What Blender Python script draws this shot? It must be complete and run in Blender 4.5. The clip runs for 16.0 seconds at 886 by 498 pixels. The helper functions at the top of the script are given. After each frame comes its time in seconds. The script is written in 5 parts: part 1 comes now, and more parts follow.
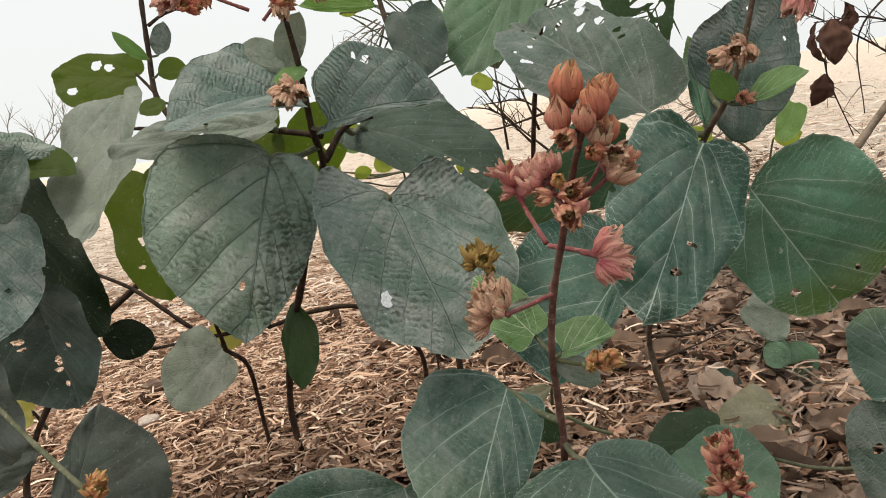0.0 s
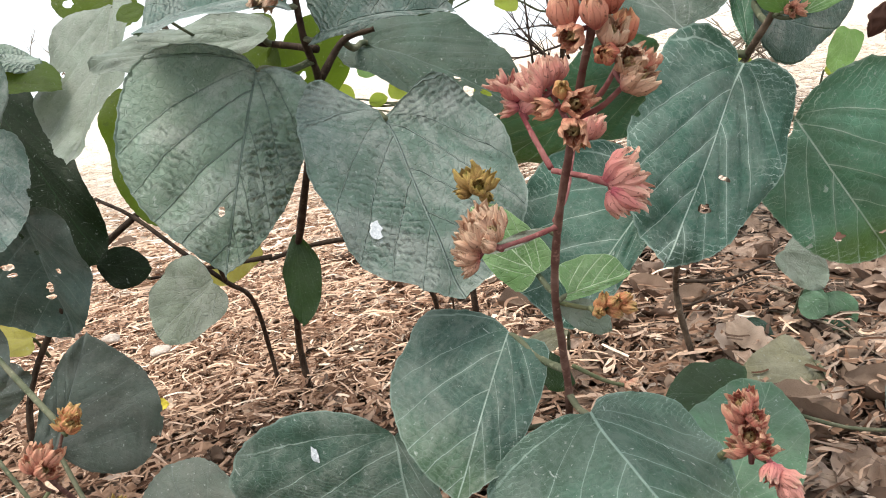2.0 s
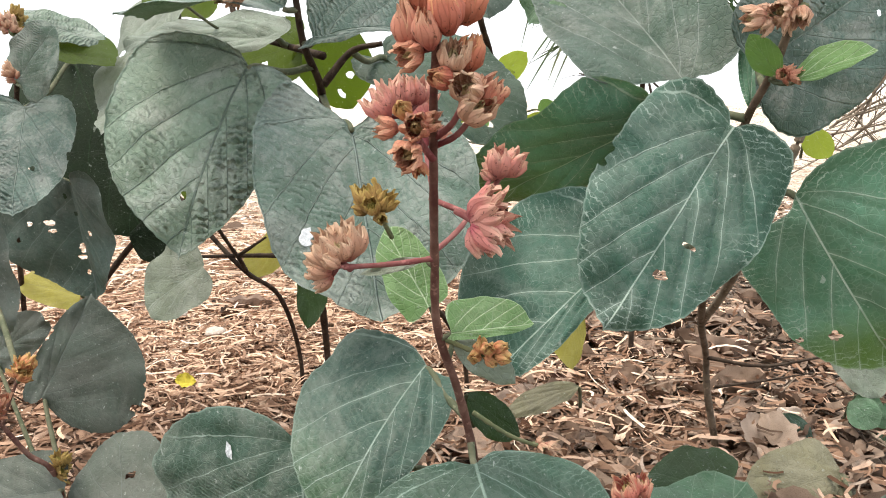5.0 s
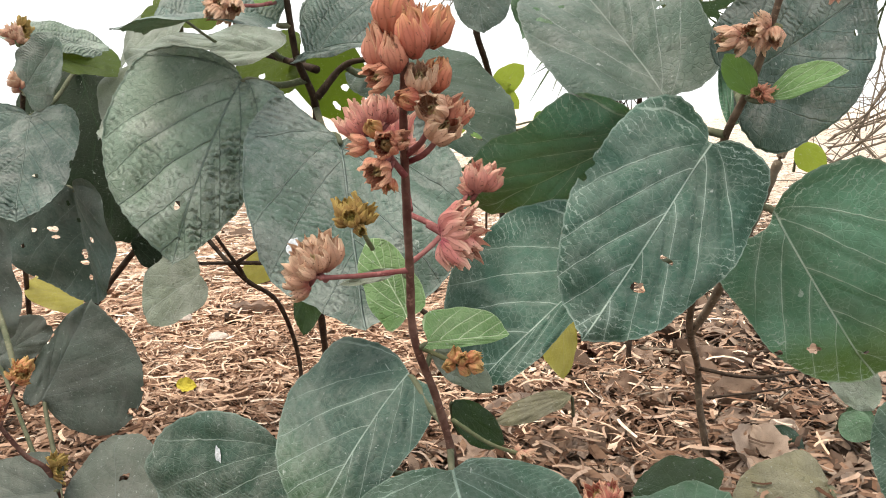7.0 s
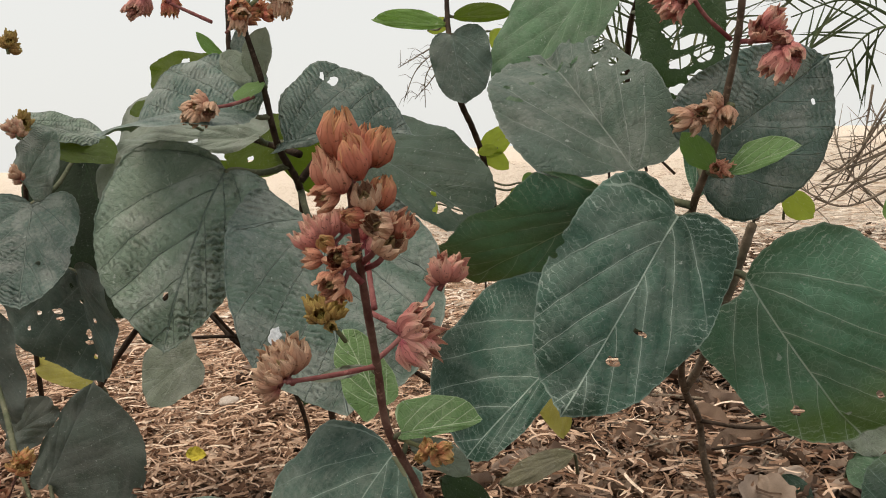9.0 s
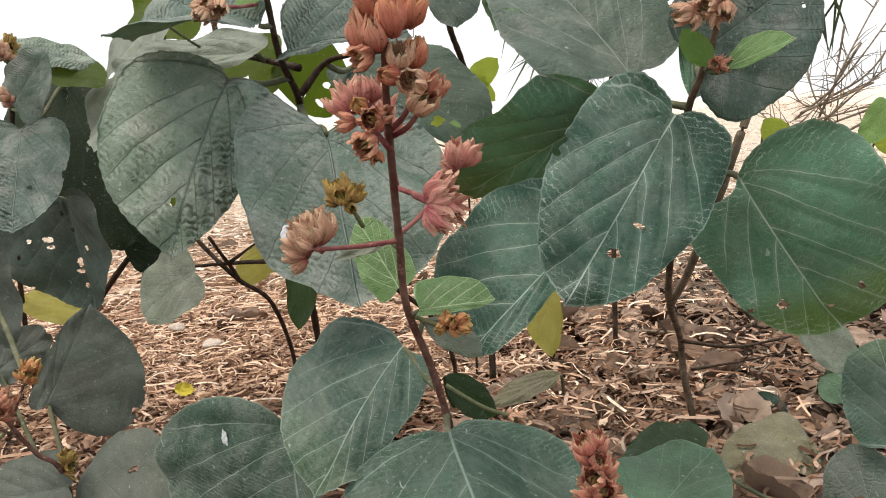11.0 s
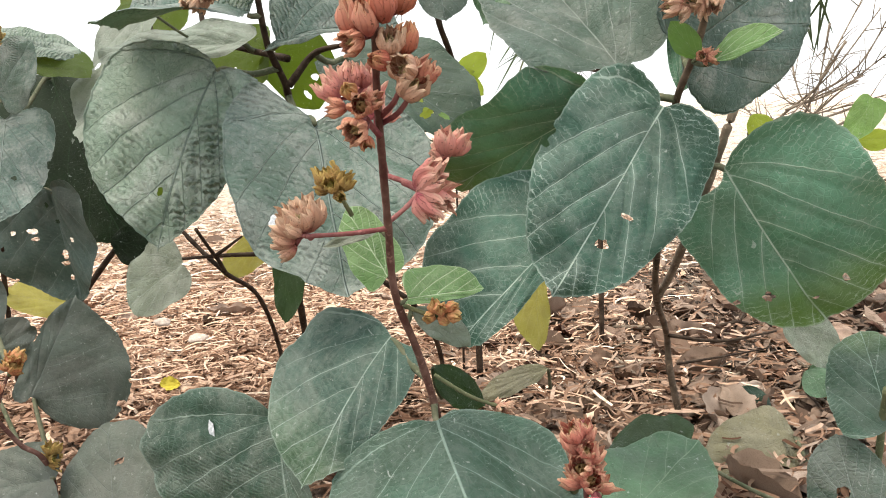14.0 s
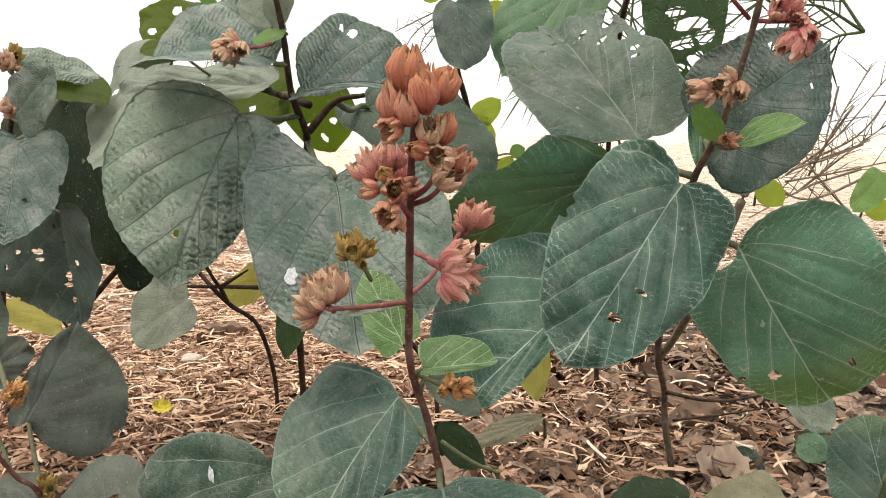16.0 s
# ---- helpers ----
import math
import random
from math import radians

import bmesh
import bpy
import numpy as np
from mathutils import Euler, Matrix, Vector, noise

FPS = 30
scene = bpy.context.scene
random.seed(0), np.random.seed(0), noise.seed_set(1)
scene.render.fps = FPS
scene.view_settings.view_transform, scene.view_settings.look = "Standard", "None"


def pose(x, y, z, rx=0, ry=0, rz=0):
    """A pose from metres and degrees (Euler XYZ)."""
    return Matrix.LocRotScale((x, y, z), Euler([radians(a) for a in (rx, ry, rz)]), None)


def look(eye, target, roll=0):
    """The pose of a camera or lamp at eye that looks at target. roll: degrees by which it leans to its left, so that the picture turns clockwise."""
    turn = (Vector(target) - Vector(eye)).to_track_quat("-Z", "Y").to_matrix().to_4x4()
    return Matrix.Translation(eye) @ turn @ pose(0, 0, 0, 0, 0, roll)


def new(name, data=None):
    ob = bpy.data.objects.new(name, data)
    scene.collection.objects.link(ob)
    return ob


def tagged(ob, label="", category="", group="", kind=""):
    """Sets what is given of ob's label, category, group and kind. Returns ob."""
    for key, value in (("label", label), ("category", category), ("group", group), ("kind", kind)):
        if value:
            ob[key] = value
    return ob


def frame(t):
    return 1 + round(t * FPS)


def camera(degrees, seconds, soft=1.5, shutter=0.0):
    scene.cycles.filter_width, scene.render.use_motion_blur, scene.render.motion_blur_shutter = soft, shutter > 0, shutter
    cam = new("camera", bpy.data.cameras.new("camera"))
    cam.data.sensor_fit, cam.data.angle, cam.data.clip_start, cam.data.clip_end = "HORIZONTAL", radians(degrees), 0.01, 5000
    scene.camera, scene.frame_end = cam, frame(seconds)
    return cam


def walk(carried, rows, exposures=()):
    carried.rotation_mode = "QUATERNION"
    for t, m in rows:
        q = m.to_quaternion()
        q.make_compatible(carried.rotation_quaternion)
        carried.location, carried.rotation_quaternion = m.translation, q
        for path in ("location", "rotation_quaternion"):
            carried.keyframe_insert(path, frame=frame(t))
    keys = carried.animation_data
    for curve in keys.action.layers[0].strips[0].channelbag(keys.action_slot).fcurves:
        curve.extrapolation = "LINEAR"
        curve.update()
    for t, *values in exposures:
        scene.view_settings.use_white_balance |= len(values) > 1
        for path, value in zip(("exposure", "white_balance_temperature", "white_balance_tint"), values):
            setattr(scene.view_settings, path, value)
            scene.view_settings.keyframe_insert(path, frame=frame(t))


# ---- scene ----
cam = camera(58.9, 16.0, soft=1.0)
PATH = [
    (0, (0.03, 0.015, 0.517), (-0.053, 1.985, 0.182), -9.4),
    (0.5, (0.044, 0.051, 0.531), (-0.047, 2.007, 0.126), -10.2),
    (1, (0.047, 0.06, 0.502), (-0.073, 2.004, 0.047), -9.3),
    (1.5, (0.044, 0.058, 0.483), (-0.12, 1.989, -0.009), -8.7),
    (2, (0.047, 0.065, 0.498), (-0.141, 2.0, 0.028), -8.5),
    (2.5, (0.056, 0.07, 0.517), (-0.125, 2.016, 0.094), -9.8),
    (3, (0.063, 0.106, 0.525), (-0.132, 2.05, 0.097), -9.3),
    (3.2, (0.07, 0.121, 0.524), (-0.179, 2.058, 0.093), -8.7),
    (5.3, (0.166, 0.093, 0.476), (-0.356, 1.989, 0.114), -0.3),
    (5.5, (0.17, 0.092, 0.472), (-0.345, 1.987, 0.093), -0.5),
    (6, (0.166, 0.078, 0.464), (-0.293, 1.989, 0.093), 0.3),
    (6.5, (0.158, 0.07, 0.465), (-0.342, 1.973, 0.106), 0.8),
    (7, (0.173, 0.089, 0.487), (-0.369, 1.983, 0.139), -0.1),
    (7.5, (0.201, 0.109, 0.506), (-0.377, 1.998, 0.198), -1.9),
    (8, (0.21, 0.117, 0.515), (-0.386, 2.004, 0.232), -2.7),
    (8.5, (0.205, 0.108, 0.515), (-0.402, 1.995, 0.246), -2.8),
    (9, (0.2, 0.089, 0.513), (-0.39, 1.984, 0.265), -3.0),
    (9.5, (0.193, 0.074, 0.503), (-0.37, 1.978, 0.262), -3.0),
    (10, (0.187, 0.069, 0.482), (-0.336, 1.978, 0.193), -2.9),
    (10.2, (0.183, 0.068, 0.474), (-0.321, 1.979, 0.164), -2.5),
    (12.3, (0.177, 0.053, 0.476), (-0.344, 1.949, 0.113), -3.9),
    (12.5, (0.173, 0.053, 0.475), (-0.349, 1.946, 0.097), -3.7),
    (13, (0.169, 0.054, 0.468), (-0.328, 1.956, 0.097), -3.1),
    (13.5, (0.175, 0.059, 0.462), (-0.31, 1.96, 0.074), -3.5),
    (14, (0.179, 0.06, 0.47), (-0.296, 1.973, 0.131), -2.6),
    (14.5, (0.174, 0.057, 0.483), (-0.288, 1.985, 0.216), -0.5),
    (15, (0.17, 0.059, 0.49), (-0.284, 1.986, 0.204), 0.2),
    (15.5, (0.169, 0.058, 0.495), (-0.284, 1.984, 0.197), 0.5),
    (16, (0.165, 0.059, 0.498), (-0.29, 1.983, 0.202), 1.0),
]
EXPOSURES = [(0, 0.0, 6700, 10), (0.5, 0.04, 6500, 10), (1.5, 0.64, 6250, 9), (2.0, 0.68, 6250, 9), (2.5, 0.51, 6450, 11), (3.2, 0.25, 6400, 9), (5.3, 0.86, 6450, 10), (6.5, 0.83, 6500, 10), (7.5, 0.4, 6750, 10), (8.5, -0.10, 6850, 10), (9.5, -0.16, 6900, 11), (10.2, 0.06, 6800, 11), (12.3, 0.60, 6500, 11), (13, 0.74, 6520, 11), (14, 0.78, 6550, 10), (15, 0.22, 6850, 11), (16, 0.46, 6850, 10)]
walk(cam, [(t, look(eye, target, roll)) for t, eye, target, roll in PATH], EXPOSURES)

# ---- light ----
world = bpy.data.worlds.new("overcast_sky")
scene.world = world
world.use_nodes = True
wn, wl = world.node_tree.nodes, world.node_tree.links
sky = wn.new("ShaderNodeTexSky")
sky.sky_type, sky.sun_disc = "NISHITA", False
sky.sun_elevation, sky.sun_rotation = radians(70), radians(-120)
sky.air_density, sky.dust_density, sky.ozone_density = 1.2, 6.0, 1.0
haze = wn.new("ShaderNodeMix")
haze.data_type = "RGBA"
haze.inputs["Factor"].default_value = 0.86
haze.inputs["B"].default_value = (9.5, 9.85, 9.95, 1)
wl.new(sky.outputs[0], haze.inputs["A"])
wl.new(haze.outputs["Result"], wn["Background"].inputs["Color"])
wn["Background"].inputs["Strength"].default_value = 0.106

sun = new("sun", bpy.data.lights.new("sun", "SUN"))
sun.data.energy, sun.data.angle, sun.data.color = 2.2, radians(35), (1.0, 0.88, 0.72)
sun.matrix_world = look((-1.7, -1.0, 5.4), (0, 0, 0))


# ---- materials ----
def nodes(name):
    m = bpy.data.materials.new(name)
    m.use_nodes = True
    t = m.node_tree
    return m, t.nodes, t.links, t.nodes["Principled BSDF"]


def sock(links, value, target):
    if isinstance(value, (int, float)):
        target.default_value = value
    elif isinstance(value, tuple):
        target.default_value = (*value, 1)
    else:
        links.new(value, target)


def maths(n, l, op, a, b=0.0, c=0.0):
    q = n.new("ShaderNodeMath")
    q.operation = op
    for i, v in enumerate((a, b, c)):
        sock(l, v, q.inputs[i])
    return q.outputs[0]


def step(n, l, v, lo, hi, a=0.0, b=1.0):
    q = n.new("ShaderNodeMapRange")
    q.interpolation_type = "SMOOTHSTEP"
    sock(l, v, q.inputs[0])
    for i, x in enumerate((lo, hi, a, b)):
        q.inputs[i + 1].default_value = x
    return q.outputs[0]


def blend(n, l, f, a, b, kind="MIX"):
    q = n.new("ShaderNodeMix")
    q.data_type, q.blend_type = "RGBA", kind
    sock(l, f, q.inputs["Factor"])
    sock(l, a, q.inputs["A"])
    sock(l, b, q.inputs["B"])
    return q.outputs["Result"]


def cloud(n, l, scale, detail=4.0, rough=0.6, vec=None, warp=0.0):
    q = n.new("ShaderNodeTexNoise")
    q.inputs["Scale"].default_value, q.inputs["Detail"].default_value = scale, detail
    q.inputs["Roughness"].default_value, q.inputs["Distortion"].default_value = rough, warp
    if vec is not None:
        l.new(vec, q.inputs["Vector"])
    return q.outputs["Fac"]


def local(n):
    return n.new("ShaderNodeTexCoord").outputs["Object"]


def bump(n, l, height, strength, distance, target):
    q = n.new("ShaderNodeBump")
    q.inputs["Strength"].default_value, q.inputs["Distance"].default_value = strength, distance
    l.new(height, q.inputs["Height"])
    l.new(q.outputs[0], target.inputs["Normal"])


VEINS = 4.1  # side veins along the midrib


def leaf_material(name, base, vein, dust, dusty, glow, through_colour, spots=0.25, lime=0.0, thick=1.0, quilt=1.0, rib=0.0):
    """A leaf: side veins that curve forward from the midrib, ladder ribs and a fine net between them, dust and small
    spots; some light comes through."""
    m, n, l, p = nodes(name)
    uv = n.new("ShaderNodeUVMap")
    uv.uv_map = "UVMap"
    sep = n.new("ShaderNodeSeparateXYZ")
    l.new(uv.outputs[0], sep.inputs[0])
    where = local(n)

    def mul(a, b):
        return maths(n, l, "MULTIPLY", a, b)

    def most(a, b):
        return maths(n, l, "MAXIMUM", a, b)
    wob = maths(n, l, "MULTIPLY_ADD", cloud(n, l, 30, 4, 0.6, where), 0.07, -0.035)
    v = maths(n, l, "ABSOLUTE", maths(n, l, "MULTIPLY_ADD", sep.outputs[0], 2.0, -1.0))
    half = step(n, l, sep.outputs[0], 0.499, 0.501)
    q = maths(n, l, "ADD", maths(n, l, "ADD", sep.outputs[1], wob), mul(half, 0.07))
    rim_uv = n.new("ShaderNodeUVMap")
    rim_uv.uv_map = "Rim"
    rim_sep = n.new("ShaderNodeSeparateXYZ")
    l.new(rim_uv.outputs[0], rim_sep.inputs[0])
    rho = rim_sep.outputs[0]
    # margin: light caught along the leaf edge, painted in the vein colour
    margin = step(n, l, rho, 0.976, 0.994)
    rand = n.new("ShaderNodeObjectInfo").outputs["Random"]
    patch = cloud(n, l, 13, 6, 0.62, where, 0.6)
    mottle = cloud(n, l, 70, 6, 0.7, where, 0.8)
    fine = cloud(n, l, 320, 3, 0.7, where)
    broken = step(n, l, cloud(n, l, 55, 5, 0.7, where), 0.38, 0.60)
    # midrib and side veins
    tri = maths(n, l, "ABSOLUTE", maths(n, l, "SUBTRACT", maths(n, l, "FRACT", mul(q, VEINS)), 0.5))
    fade = step(n, l, v, 0.55, 1.0, 1.0, 0.25)
    side = mul(step(n, l, tri, 0.008 * thick, 0.030 * thick, 1.0, 0.0), fade)
    halo = mul(step(n, l, tri, 0.02, 0.16, 1.0, 0.0), fade)
    mid = step(n, l, v, 0.005 * thick, 0.017 * thick, 1.0, 0.0)
    # ladder ribs between them, and a fine net
    drift = maths(n, l, "ADD", mul(cloud(n, l, 75, 4, 0.65, where), 2.2), mul(cloud(n, l, 190, 2, 0.5, where), 1.1))
    field = mul(maths(n, l, "FLOOR", maths(n, l, "ADD", mul(q, VEINS), 0.5)), 0.437)
    spot_uv = n.new("ShaderNodeUVMap")
    spot_uv.uv_map = "Place"
    spot_sep = n.new("ShaderNodeSeparateXYZ")
    l.new(spot_uv.outputs[0], spot_sep.inputs[0])
    along = spot_sep.outputs[1]
    cross = maths(n, l, "ADD", mul(spot_sep.outputs[0], 11.0), mul(along, 27.0))
    ladder = maths(n, l, "SINE", mul(maths(n, l, "ADD", cross, maths(n, l, "ADD", drift, field)), 6.283))
    rung = mul(step(n, l, ladder, 0.84, 0.995), broken)
    vor = n.new("ShaderNodeTexVoronoi")
    vor.feature = "DISTANCE_TO_EDGE"
    vor.inputs["Scale"].default_value = 210
    l.new(where, vor.inputs["Vector"])
    net = step(n, l, vor.outputs["Distance"], 0.0, 0.09, 1.0, 0.0)
    # green of the blade, in patches
    tone = blend(n, l, step(n, l, patch, 0.32, 0.68), tuple(c * 0.62 for c in base), tuple(c * 1.30 for c in base))
    tone = blend(n, l, mul(step(n, l, mottle, 0.40, 0.66), 0.5), tone, tuple(c * 0.50 for c in base))
    tone = blend(n, l, mul(rand, 0.3), tone, (base[0] * 1.25 + 0.006, base[1] * 1.1, base[2] * 0.8))
    if lime:
        far = step(n, l, maths(n, l, "ADD", along, mul(patch, 0.6)), 0.85, 1.2)
        tone = blend(n, l, mul(far, lime), tone, (0.10, 0.17, 0.03))
    # dust: film in broad patches; clinging to ribs, it also paints lit crests
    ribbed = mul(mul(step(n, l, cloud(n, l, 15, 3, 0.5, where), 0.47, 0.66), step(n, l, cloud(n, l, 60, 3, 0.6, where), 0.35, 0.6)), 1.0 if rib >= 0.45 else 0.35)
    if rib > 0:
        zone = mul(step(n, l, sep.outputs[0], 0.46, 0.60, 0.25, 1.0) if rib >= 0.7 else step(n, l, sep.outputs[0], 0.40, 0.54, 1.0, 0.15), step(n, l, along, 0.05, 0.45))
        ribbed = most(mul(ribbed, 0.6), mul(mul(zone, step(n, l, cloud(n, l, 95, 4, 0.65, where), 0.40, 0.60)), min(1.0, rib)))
    film = step(n, l, maths(n, l, "ADD", mul(cloud(n, l, 17, 8, 0.72, where, 1.4), 0.85), mul(fine, 0.22)), 0.46, 0.66)
    film = most(mul(film, 0.85), mul(mul(ribbed, step(n, l, ladder, 0.0, 0.9)), 0.9))
    tone = blend(n, l, mul(film, dusty), tone, dust)
    # furrows between ribs: their shade is painted as darker blade colour
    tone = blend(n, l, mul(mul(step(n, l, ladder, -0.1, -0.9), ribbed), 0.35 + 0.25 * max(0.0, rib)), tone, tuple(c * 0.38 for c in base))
    # veins over it, broken by wear
    lines = most(most(mul(side, 0.9), mid), mul(margin, 0.45))
    worn = mul(lines, maths(n, l, "MULTIPLY_ADD", broken, 0.4, 0.6))
    edge = step(n, l, rho, 0.6, 0.97, 0.10, 0.70 if rib < 0 else 0.2)
    fines = most(most(mul(rung, edge), mul(mul(net, broken), 0.16)), mul(mul(halo, broken), 0.22))
    tone = blend(n, l, mul(most(worn, fines), 0.85), tone, vein)
    speck = step(n, l, cloud(n, l, 120, 3, 0.5, where), 0.66, 0.70)
    tone = blend(n, l, mul(speck, spots), tone, (0.02, 0.024, 0.018))
    pale = most(step(n, l, cloud(n, l, 160, 3, 0.6, where, 0.8), 0.67, 0.73), mul(step(n, l, cloud(n, l, 430, 2, 0.5, where), 0.67, 0.74), 0.6))
    tone = blend(n, l, mul(pale, 0.5), tone, (0.45, 0.49, 0.46))
    l.new(tone, p.inputs["Base Color"])
    l.new(maths(n, l, "ADD", maths(n, l, "MULTIPLY_ADD", patch, 0.3, 0.36), mul(film, 0.2)), p.inputs["Roughness"])
    p.inputs["Specular IOR Level"].default_value = 0.28
    hgt = maths(n, l, "ADD", mul(lines, -0.8 if rib >= 0.5 else -0.15), maths(n, l, "ADD", mul(ladder, mul(ribbed, 0.08 + 0.55 * max(0.0, rib))), maths(n, l, "ADD", mul(net, -0.10), mul(mottle, 0.7))))
    bump(n, l, hgt, 1.0, 0.0024 * quilt, p)
    tr = n.new("ShaderNodeBsdfTranslucent")
    l.new(blend(n, l, mul(lines, 0.6), through_colour, tuple(c * 0.5 for c in through_colour)), tr.inputs["Color"])
    mix = n.new("ShaderNodeMixShader")
    mix.inputs[0].default_value = glow
    l.new(p.outputs[0], mix.inputs[1])
    l.new(tr.outputs[0], mix.inputs[2])
    l.new(mix.outputs[0], n["Material Output"].inputs["Surface"])
    return m


GREY = (0.30, 0.31, 0.285)
LEAF = {
    # dusty: vein colour darker than the blade paints shade in the grooves
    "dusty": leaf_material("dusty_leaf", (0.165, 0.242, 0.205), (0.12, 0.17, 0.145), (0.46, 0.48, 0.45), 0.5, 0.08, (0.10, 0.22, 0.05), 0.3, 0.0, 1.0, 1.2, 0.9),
    "teal": leaf_material("blue_green_leaf", (0.034, 0.094, 0.072), (0.42, 0.52, 0.46), (0.27, 0.31, 0.285), 0.30, 0.08, (0.10, 0.26, 0.06), 0.2, 0.0, 0.8, 0.6, -0.4),
    "jade": leaf_material("bright_green_leaf", (0.088, 0.210, 0.146), (0.46, 0.54, 0.46), (0.25, 0.29, 0.25), 0.22, 0.08, (0.12, 0.28, 0.06), 0.15, 0.9, 0.8, 0.5, -0.4),
    "darkgreen": leaf_material("dark_green_leaf", (0.034, 0.082, 0.060), (0.24, 0.33, 0.28), (0.24, 0.27, 0.25), 0.28, 0.08, (0.09, 0.22, 0.05), 0.15, 0.3, 0.9, 0.6, -0.3),
    "low": leaf_material("dusty_low_leaf", (0.036, 0.076, 0.060), (0.31, 0.39, 0.34), (0.28, 0.30, 0.27), 0.40, 0.08, (0.09, 0.22, 0.05), 0.2, 0.2, 0.9, 0.7, 0.3),
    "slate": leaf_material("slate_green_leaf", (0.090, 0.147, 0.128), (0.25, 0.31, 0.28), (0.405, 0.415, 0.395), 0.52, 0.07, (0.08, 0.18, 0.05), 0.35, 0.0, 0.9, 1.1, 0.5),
    "eaten": leaf_material("dark_slate_leaf", (0.066, 0.105, 0.093), (0.16, 0.20, 0.185), (0.25, 0.255, 0.24), 0.35, 0.06, (0.07, 0.16, 0.04), 0.3, 0.0, 0.8, 0.6),
    "ash": leaf_material("ashen_leaf", (0.072, 0.094, 0.084), (0.12, 0.14, 0.128), (0.20, 0.20, 0.185), 0.40, 0.06, (0.08, 0.16, 0.05), 0.2, 0.0, 0.7, 0.5),
    "olive": leaf_material("withered_leaf", (0.17, 0.165, 0.105), (0.24, 0.23, 0.16), (0.30, 0.29, 0.25), 0.3, 0.1, (0.2, 0.2, 0.08)),
    # dark: shade among the leaves is put into the blade colour
    "dark": leaf_material("shade_toned_leaf", (0.036, 0.070, 0.054), (0.13, 0.17, 0.15), GREY, 0.14, 0.10, (0.07, 0.18, 0.03), 0.25, 0.0, 0.8),
    "dusk": leaf_material("insect_eaten_leaf", (0.062, 0.099, 0.084), (0.27, 0.31, 0.285), (0.29, 0.30, 0.28), 0.42, 0.08, (0.07, 0.18, 0.03), 0.25, 0.0, 0.9, 1.0, 0.3),
    "green": leaf_material("plain_green_leaf", (0.080, 0.165, 0.095), (0.20, 0.28, 0.19), GREY, 0.2, 0.08, (0.12, 0.26, 0.03), 0.25, 0.0, 0.8, 0.7),
    # deep, deepg: gaps behind the shrubs, their shade painted as near-black green
    "deep": leaf_material("deep_shade_leaf", (0.007, 0.020, 0.007), (0.02, 0.05, 0.018), GREY, 0.03, 0.06, (0.03, 0.09, 0.01)),
    "deepg": leaf_material("shade_green_leaf", (0.020, 0.046, 0.021), (0.06, 0.1, 0.05), GREY, 0.06, 0.2, (0.08, 0.17, 0.02)),
    # backlit: glow of light from behind is put into the yellow-green
    "backlit": leaf_material("backlit_tint_leaf", (0.055, 0.095, 0.014), (0.10, 0.14, 0.03), GREY, 0.05, 0.45, (0.15, 0.23, 0.018), 0.8),
    "lime": leaf_material("young_leaf", (0.12, 0.23, 0.07), (0.3, 0.42, 0.2), GREY, 0.08, 0.3, (0.22, 0.42, 0.07)),
    "varieg": leaf_material("young_veined_leaf", (0.15, 0.29, 0.11), (0.56, 0.68, 0.46), (0.36, 0.42, 0.30), 0.25, 0.2, (0.18, 0.36, 0.08), 0.1, 0.0, 2.2),
    "pale": leaf_material("pale_old_leaf", (0.19, 0.235, 0.195), (0.27, 0.30, 0.27), (0.34, 0.35, 0.325), 0.4, 0.12, (0.2, 0.26, 0.1)),
    "yel": leaf_material("lime_yellow_leaf", (0.26, 0.36, 0.05), (0.4, 0.45, 0.15), GREY, 0.03, 0.5, (0.42, 0.52, 0.06)),
    "lemon": leaf_material("yellowing_leaf", (0.34, 0.34, 0.09), (0.45, 0.42, 0.2), GREY, 0.15, 0.4, (0.5, 0.45, 0.08)),
}


def bark(name, a, b, scale=60):
    m, n, l, p = nodes(name)
    where = local(n)
    f = cloud(n, l, scale, 6, 0.65, where)
    tone = blend(n, l, step(n, l, f, 0.3, 0.7), a, b)
    tone = blend(n, l, maths(n, l, "MULTIPLY", step(n, l, cloud(n, l, scale * 5, 2, 0.5, where), 0.58, 0.7), 0.35), tone, tuple(min(1, c * 2.2) for c in b))
    l.new(tone, p.inputs["Base Color"])
    p.inputs["Roughness"].default_value = 0.75
    p.inputs["Specular IOR Level"].default_value = 0.12
    bump(n, l, f, 0.6, 0.001, p)
    return m


STEM = {
    "dark": bark("brown_bark", (0.018, 0.011, 0.008), (0.07, 0.05, 0.036)),
    "brown": bark("weathered_brown_bark", (0.055, 0.040, 0.028), (0.16, 0.12, 0.088)),
    "grey": bark("grey_bark", (0.13, 0.10, 0.075), (0.27, 0.22, 0.17)),
    "red": bark("reddish_stem", (0.085, 0.036, 0.030), (0.20, 0.12, 0.095)),
    "redp": bark("crimson_stalk", (0.15, 0.035, 0.04), (0.27, 0.12, 0.11)),
    "green": bark("olive_stalk", (0.09, 0.115, 0.06), (0.18, 0.18, 0.10)),
    "petiole": bark("petiole_skin", (0.07, 0.085, 0.05), (0.15, 0.15, 0.10)),
}


